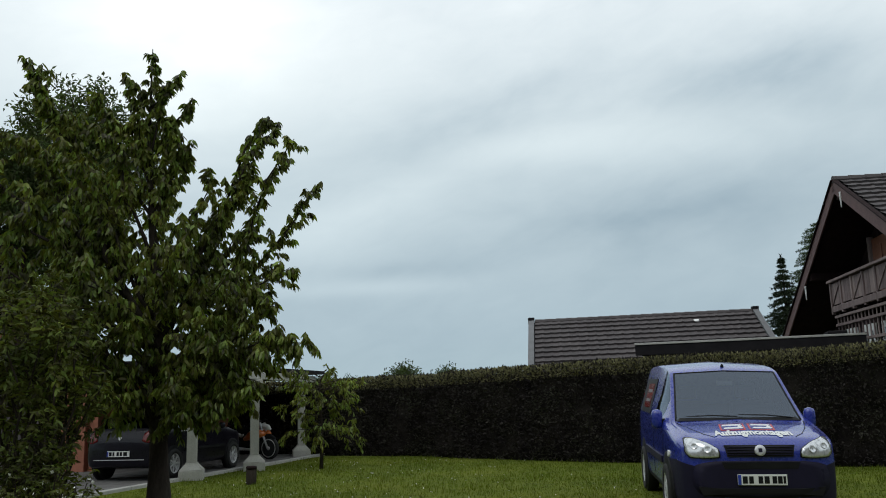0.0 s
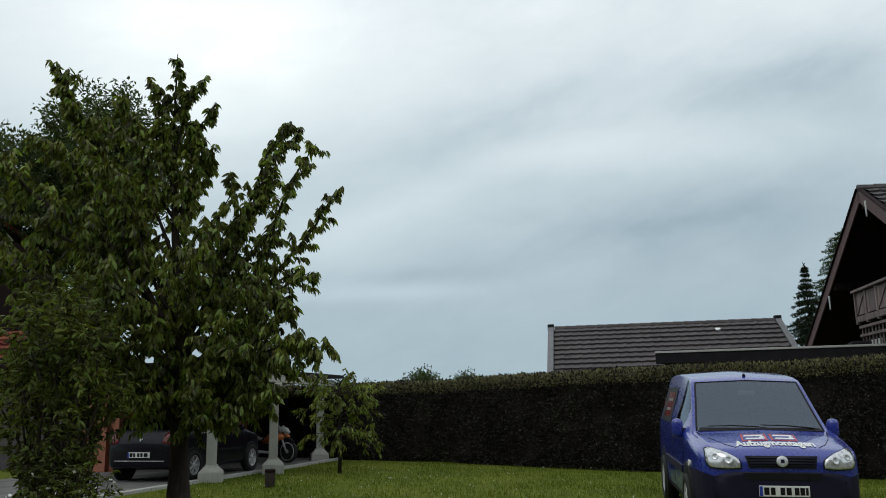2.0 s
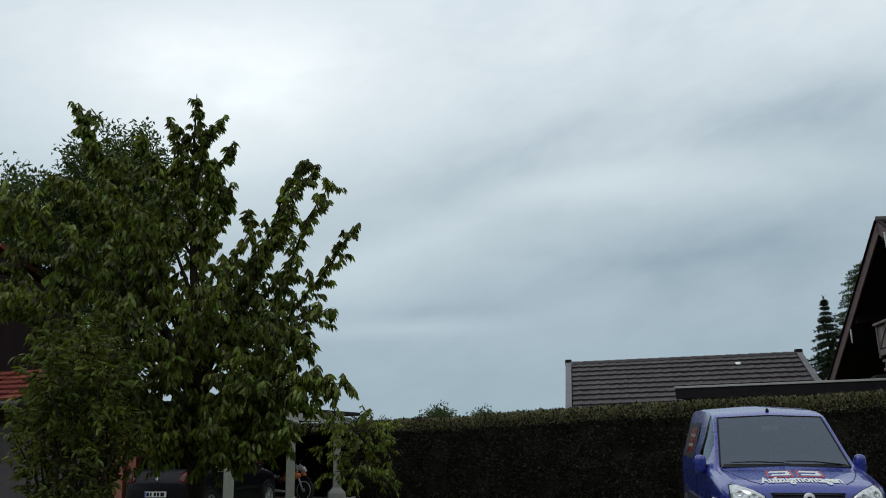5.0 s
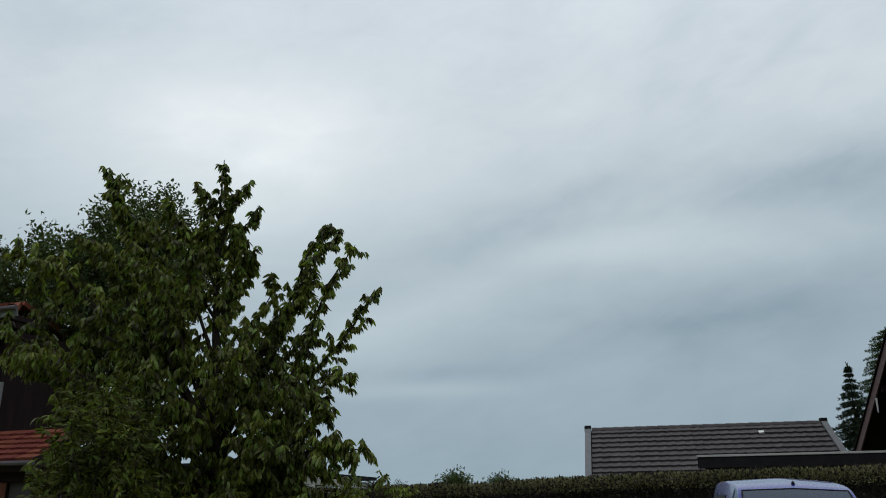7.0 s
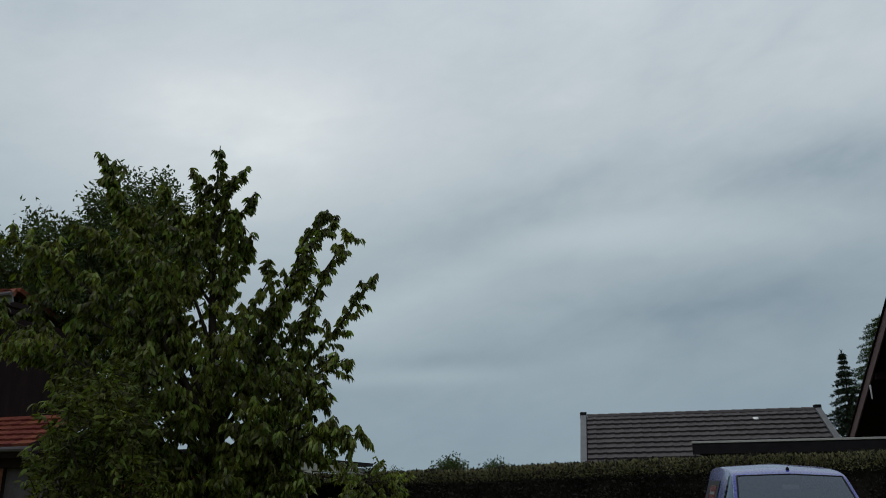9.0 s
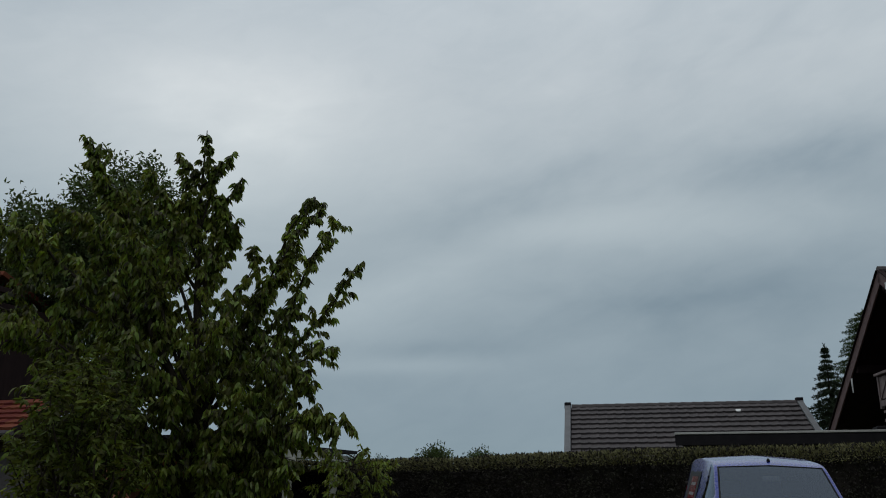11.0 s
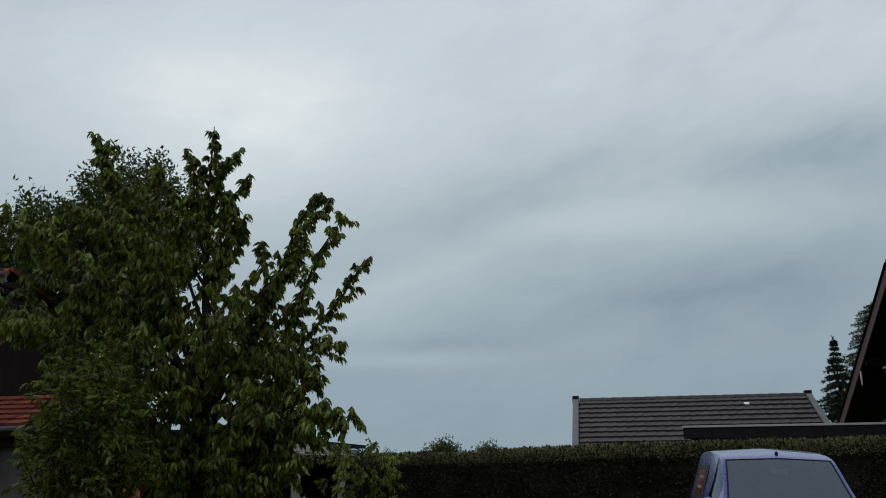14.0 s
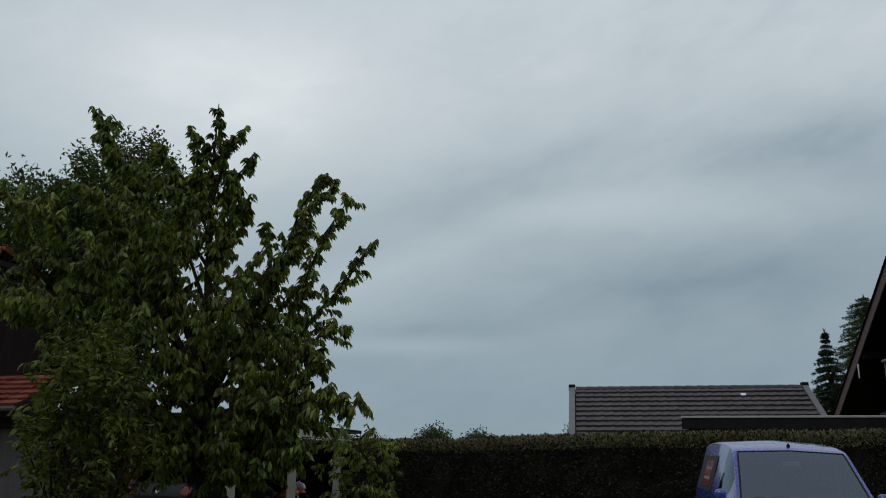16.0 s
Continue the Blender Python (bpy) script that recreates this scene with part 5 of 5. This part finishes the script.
def build_cherry():
    tr = thing("cherry_tree", "young cherry tree with drooping green leaves on the lawn", "tree", (-3.85, 12.0, 0.0))
    org = Vector((-3.85, 12.0, 0.0))
    stem = [Vector(p) - org for p in ((-3.85, 12.0, -0.05), (-3.84, 12.0, 0.25), (-3.88, 12.0, 1.5), (-3.86, 11.92, 2.6), (-3.98, 11.8, 3.9), (-4.0, 11.6, 5.2), (-3.93, 11.42, 6.48))]
    part("trunk", tube(stem, [0.23, 0.165, 0.145, 0.1, 0.055, 0.026, 0.006], 14), BARK, tr, "dark upright trunk", True)
    leaves = Leaves()
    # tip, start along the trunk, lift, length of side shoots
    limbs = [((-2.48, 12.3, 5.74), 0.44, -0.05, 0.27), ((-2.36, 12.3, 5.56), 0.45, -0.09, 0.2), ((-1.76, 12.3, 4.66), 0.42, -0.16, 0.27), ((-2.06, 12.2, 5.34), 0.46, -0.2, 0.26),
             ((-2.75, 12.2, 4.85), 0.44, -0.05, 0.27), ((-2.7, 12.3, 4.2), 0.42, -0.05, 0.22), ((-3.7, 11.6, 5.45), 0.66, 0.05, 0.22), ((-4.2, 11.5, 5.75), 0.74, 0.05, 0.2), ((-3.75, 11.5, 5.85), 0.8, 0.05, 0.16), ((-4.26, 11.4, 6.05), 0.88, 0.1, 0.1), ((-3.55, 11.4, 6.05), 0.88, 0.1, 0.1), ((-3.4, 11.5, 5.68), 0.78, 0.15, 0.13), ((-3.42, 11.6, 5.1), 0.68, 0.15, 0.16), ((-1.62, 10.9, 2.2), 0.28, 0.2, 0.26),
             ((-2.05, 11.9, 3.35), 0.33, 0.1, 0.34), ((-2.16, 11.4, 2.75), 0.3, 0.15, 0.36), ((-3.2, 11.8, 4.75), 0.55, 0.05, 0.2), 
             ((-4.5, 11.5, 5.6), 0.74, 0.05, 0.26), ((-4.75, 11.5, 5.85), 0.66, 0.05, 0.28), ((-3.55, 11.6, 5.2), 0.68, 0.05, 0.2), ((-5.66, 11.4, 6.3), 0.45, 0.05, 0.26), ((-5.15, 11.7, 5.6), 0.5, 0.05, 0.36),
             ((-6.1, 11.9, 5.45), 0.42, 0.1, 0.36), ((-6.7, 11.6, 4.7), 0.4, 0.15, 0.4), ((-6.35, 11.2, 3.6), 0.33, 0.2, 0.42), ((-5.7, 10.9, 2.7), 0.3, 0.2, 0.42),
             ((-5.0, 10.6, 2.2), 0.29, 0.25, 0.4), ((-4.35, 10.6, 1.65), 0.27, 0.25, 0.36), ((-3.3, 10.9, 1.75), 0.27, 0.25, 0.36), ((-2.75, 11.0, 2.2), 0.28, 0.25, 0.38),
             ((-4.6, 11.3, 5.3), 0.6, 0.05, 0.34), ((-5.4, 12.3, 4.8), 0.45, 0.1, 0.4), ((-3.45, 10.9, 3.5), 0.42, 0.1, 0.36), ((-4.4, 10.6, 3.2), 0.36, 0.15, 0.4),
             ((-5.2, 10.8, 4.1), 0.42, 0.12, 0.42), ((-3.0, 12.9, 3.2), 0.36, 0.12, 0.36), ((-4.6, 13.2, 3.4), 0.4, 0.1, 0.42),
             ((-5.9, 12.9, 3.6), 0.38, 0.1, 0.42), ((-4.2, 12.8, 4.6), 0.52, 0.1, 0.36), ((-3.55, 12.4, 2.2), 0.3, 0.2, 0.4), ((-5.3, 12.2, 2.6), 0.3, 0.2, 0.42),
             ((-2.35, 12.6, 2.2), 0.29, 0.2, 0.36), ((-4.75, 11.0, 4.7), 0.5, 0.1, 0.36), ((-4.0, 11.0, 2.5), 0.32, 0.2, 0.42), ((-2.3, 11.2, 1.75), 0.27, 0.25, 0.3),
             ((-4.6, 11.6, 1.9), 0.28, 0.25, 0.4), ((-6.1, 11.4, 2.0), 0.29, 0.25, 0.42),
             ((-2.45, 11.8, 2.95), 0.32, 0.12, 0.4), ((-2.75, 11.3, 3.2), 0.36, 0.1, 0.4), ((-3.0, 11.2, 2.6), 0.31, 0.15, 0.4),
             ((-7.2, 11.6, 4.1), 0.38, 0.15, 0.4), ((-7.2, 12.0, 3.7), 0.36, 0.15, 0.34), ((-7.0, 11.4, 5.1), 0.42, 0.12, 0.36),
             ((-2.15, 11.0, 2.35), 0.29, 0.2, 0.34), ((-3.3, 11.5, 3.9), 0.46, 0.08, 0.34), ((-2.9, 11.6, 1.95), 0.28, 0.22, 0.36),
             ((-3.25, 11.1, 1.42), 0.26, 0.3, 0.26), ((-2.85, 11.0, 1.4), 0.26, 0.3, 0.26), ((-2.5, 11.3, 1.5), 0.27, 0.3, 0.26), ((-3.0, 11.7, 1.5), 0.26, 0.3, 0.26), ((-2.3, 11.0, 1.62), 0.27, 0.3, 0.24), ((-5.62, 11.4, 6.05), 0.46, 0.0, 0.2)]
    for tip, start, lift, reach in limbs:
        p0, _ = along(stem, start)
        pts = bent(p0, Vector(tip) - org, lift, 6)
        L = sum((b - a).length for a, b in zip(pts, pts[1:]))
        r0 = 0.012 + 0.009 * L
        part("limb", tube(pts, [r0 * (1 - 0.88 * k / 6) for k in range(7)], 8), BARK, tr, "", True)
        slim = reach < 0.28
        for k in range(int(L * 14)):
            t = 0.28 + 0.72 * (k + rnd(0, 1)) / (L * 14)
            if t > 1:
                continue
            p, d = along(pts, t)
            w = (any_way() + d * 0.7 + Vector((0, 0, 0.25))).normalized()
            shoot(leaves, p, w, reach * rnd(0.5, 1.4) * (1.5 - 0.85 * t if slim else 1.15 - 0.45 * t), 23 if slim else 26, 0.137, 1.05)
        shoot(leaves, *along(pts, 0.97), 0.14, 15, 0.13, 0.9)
    for k in range(110):
        p, d = along(stem, 0.4 + 0.6 * k / 110)
        shoot(leaves, p, (any_way() + d * 0.5).normalized(), 0.48 - 0.0037 * k, 16, 0.125, 0.95)
    leaves.to("crown", CHERRY_LEAF, tr, "loose crown of long drooping leaves")


build_cherry()


def build_sapling():
    org = Vector((-2.76, 19.26, 0))
    tr = thing("sapling", "slender young fruit tree on the lawn edge", "tree", org)
    stem = [Vector(p) for p in ((0, 0, -0.05), (0.02, 0, 0.6), (0.0, 0, 1.1), (-0.05, 0, 1.6), (0.0, 0, 2.1))]
    part("trunk", tube(stem, [0.05, 0.04, 0.035, 0.025, 0.008], 10), BARK, tr, "", True)
    lv = Leaves()
    for k in range(34):
        p, d = along(stem, 0.3 + 0.68 * k / 34)
        a = k * 2.4
        tip = p + Vector((math.cos(a) * rnd(0.4, 0.95), math.sin(a) * rnd(0.3, 0.8), rnd(0.0, 0.3)))
        tip.z = max(0.55, tip.z - 0.35 * max(0.0, 1.4 - p.z))
        pts = bent(p, tip, 0.1, 3)
        part("limb", tube(pts, [0.014, 0.01, 0.007, 0.003], 6), BARK, tr)
        for j in range(6):
            q, dd = along(pts, rnd(0.3, 1.0))
            shoot(lv, q, (any_way() + dd).normalized(), 0.27, 11, 0.125, 0.75)
    lv.to("crown", CHERRY_LEAF, tr, "light green hanging leaves")


build_sapling()


def build_shrub(name, label, org, height, radius, stems, leaf, mat, seedlings=7, low=0.25, flower=0):
    sh = thing(name, label, "shrub", org)
    lv = Leaves()
    fl = Leaves()
    for k in range(stems):
        a = k * 2.4
        rr = radius * math.sqrt((k + 0.5) / stems)
        h = height * (1.0 - 0.3 * (rr / radius) ** 2) * rnd(0.75, 1.0)
        pts = bent((0.1 * math.cos(a), 0.1 * math.sin(a), -0.03), (rr * math.cos(a), rr * math.sin(a), h), 0.1, 5)
        part("stem", tube(pts, [0.022, 0.02, 0.016, 0.012, 0.008, 0.004], 6), BARK, sh)
        for j in range(int(h * seedlings)):
            p, d = along(pts, low + (1 - low) * rnd(0, 1))
            shoot(lv, p, (any_way() + d * 0.5).normalized(), radius * rnd(0.2, 0.45), 11, leaf, 0.3)
        if flower and k % 2 == 0:
            p, d = along(pts, 0.98)
            for j in range(flower):
                q = p + any_way() * 0.07
                fl.leaf(q, any_way(), any_way(), 0.04, 0.04, 0.0)
    lv.to("foliage", mat, sh)
    if flower:
        fl.to("blossom", DAISY, sh, "clusters of white blossom")


build_shrub("tall_shrub", "tall leafy garden shrub beside the cherry tree", (-4.3, 9.4, 0), 3.1, 0.7, 22, 0.1, SHRUB_LEAF, 9, 0.5)
build_shrub("round_shrub", "dense leafy garden shrub near the paving", (-4.85, 10.6, 0), 3.3, 0.75, 22, 0.1, SHRUB_LEAF, 9, 0.52)
build_shrub("bushy_shrub", "waist-high green shrub under the taller ones", (-4.05, 9.0, 0), 1.4, 0.42, 18, 0.085, SHRUB_LEAF, 14, 0.35)
build_shrub("flowering_shrub", "low shrub with white blossom under the trees", (-3.78, 8.6, 0), 1.0, 0.52, 26, 0.06, SHRUB_LEAF, 14, 0.2, 2)


def build_broadleaf(name, label, org, height, radii, low, count, leaf, mat, trunk):
    """A tree further off: trunk, forked limbs, clumps of leaves set on them with gaps between."""
    tr = thing(name, label, "tree", org)
    top = Vector((0, 0, height * 0.8))
    stem = bent((0, 0, -0.1), top, 0.0, 5)
    part("trunk", tube(stem, [trunk, trunk * 0.8, trunk * 0.62, trunk * 0.45, trunk * 0.3, trunk * 0.12], 10), BARK, tr, "", True)
    lv = Leaves()
    limbs = 30
    mid = (height + low) / 2
    for k in range(limbs):
        a, u = k * 2.4, (k + 0.5) / limbs
        zz = 1 - 2 * u
        r = math.sqrt(max(0.05, 1 - zz * zz)) * rnd(0.75, 1.05)
        tip = Vector((math.cos(a) * r * radii[0], math.sin(a) * r * radii[1], mid + zz * (height - low) / 2))
        p0, _ = along(stem, min(0.95, max(0.3, (tip.z * 0.62) / (height * 0.8))))
        pts = bent(p0, tip, 0.12, 4)
        part("limb", tube(pts, [trunk * 0.3, trunk * 0.22, trunk * 0.15, trunk * 0.09, trunk * 0.03], 6), BARK, tr)
        for j in range(count):
            p, d = along(pts, rnd(0.35, 1.0))
            p = p + any_way() * rnd(0, 0.14) * radii[0]
            c = any_way()
            for q in range(9):
                lv.leaf(p + any_way() * leaf * 2.2, (any_way() + c * 0.6 + Vector((0, 0, -0.2))), any_way(), leaf * rnd(0.7, 1.3), leaf * rnd(0.35, 0.5), 0.2)
    lv.to("crown", mat, tr)
    return tr


build_broadleaf("ash_tree", "tall ash tree rising behind the carport", (-16.4, 29.0, 0), 11.6, (4.4, 3.4), 7.0, 125, 0.19, ASH_LEAF, 0.34)
build_broadleaf("ash_tree", "slimmer ash tree rising behind the carport", (-12.7, 28.0, 0), 12.9, (2.8, 2.6), 7.2, 130, 0.185, ASH_LEAF, 0.26)
far = build_broadleaf("far_tree", "small round tree far beyond the hedge", (-3.7, 70, 0), 4.25, (1.7, 1.5), 1.2, 30, 0.24, ASH_LEAF, 0.14)
far["group"] = "far trees"
for x, y, s in ((0.0, 78, 1.0), (1.6, 86, 0.82), (-9.5, 80, 0.85), (-13, 84, 0.9), (-6.7, 84, 0.8), (-11.0, 76, 0.8), (9.6, 78, 1.18), (12.0, 80, 1.5), (11.0, 70, 1.3), (4.0, 95, 0.95), (7.0, 92, 0.95)):
    c = copy_thing(far, pose(x, y, 0, 0, 0, x * 50) @ Matrix.Scale(s, 4))


def build_spruce(name, label, org, height, radius, tiers, mat, taper=0.85):
    tr = thing(name, label, "conifer", org)
    part("trunk", tube([(0, 0, -0.1), (0.02, 0, height * 0.5), (0, 0, height * 0.99)], [0.2, 0.12, 0.015], 8), BARK, tr, "", True)
    lv = Leaves()
    for k in range(tiers):
        u = (k + rnd(0, 0.6)) / tiers
        z = height * (0.1 + 0.9 * u)
        for j in range(9):
            a = j * 0.7 + k * 1.1 + rnd(-0.2, 0.2)
            r = radius * ((1 - u) ** taper) * rnd(0.55, 1.2) + 0.06
            d = Vector((math.cos(a), math.sin(a), 0))
            tip = d * r + Vector((0, 0, z - 0.25 * r))
            steps = max(4, int(r * 7))
            for q in range(steps):
                p = Vector((0, 0, z)) + (tip - Vector((0, 0, z))) * ((q + 0.8) / steps)
                for g in range(16):
                    w = (d * 0.8 + any_way() * 0.9 + Vector((0, 0, -0.25)))
                    lv.leaf(p + any_way() * 0.06, w, any_way(), rnd(0.16, 0.36) * (0.5 + 0.6 * (1 - u)), 0.075 * (0.5 + 0.5 * (1 - u)), 0.3)
    for g in range(60):
        z = height * rnd(0.94, 1.0)
        lv.leaf(Vector((0, 0, z)), any_way() * 0.5 + Vector((0, 0, 0.8)), any_way(), rnd(0.12, 0.3), 0.05, 0.1)
    lv.to("needles", mat, tr)


build_spruce("spruce", "slender dark spruce beyond the chalet", (24.6, 59.3, 0), 11.0, 2.8, 34, SPRUCE_LEAF, 0.95)
build_spruce("tall_spruce", "tall dark spruce behind the chalet roof", (28.4, 61, 0), 13.8, 3.6, 60, FIR_LEAF, 0.45)
build_spruce("tall_spruce", "tall dark spruce behind the chalet roof", (31.0, 63, 0), 14.6, 4.6, 44, FIR_LEAF, 0.6)

# ---------------------------------------------------------------- lawn blades and clover heads


def build_grass():
    lv, dz = Leaves(), Leaves()
    for _ in range(85000):
        y = 10.2 + 12.6 * random.random() ** 1.25
        x = rnd(-6.0, 9.5)
        if x < -6.4 + (y - 13.6) * 0.283 + 0.2:
            continue
        h = 0.02 + 0.045 * random.random() ** 2 * (1.2 + noise.noise(Vector((x * 0.8, y * 0.8, 2))))
        p = Vector((x, y, lawn_height(x, y) - 0.004))
        a = rnd(0, 6.28)
        lv.blade(p, p + Vector((rnd(-0.02, 0.02), rnd(-0.02, 0.02), h)), Vector((math.cos(a), math.sin(a), 0)) * rnd(0.004, 0.009))
    lv.to("grass", BLADE)
    tagged(bpy.data.objects["grass"], "short green lawn grass", "grass", kind="stuff")
    for _ in range(300):
        x, y = random.gauss(-2.0, 2.2), rnd(11, 21.5)
        if x < -6.2 + (y - 13.6) * 0.283 + 0.5 or noise.noise(Vector((x, y, 7))) < -0.1:
            continue
        p = Vector((x, y, lawn_height(x, y) + rnd(0.03, 0.06)))
        for j in range(3):
            dz.leaf(p, any_way(), Vector((0, 0, 1)), 0.017, 0.017, 0.0)
    ob = dz.to("clover_heads", DAISY)
    tagged(ob, "white clover and daisy heads in the lawn", "flowers", kind="stuff")


build_grass()
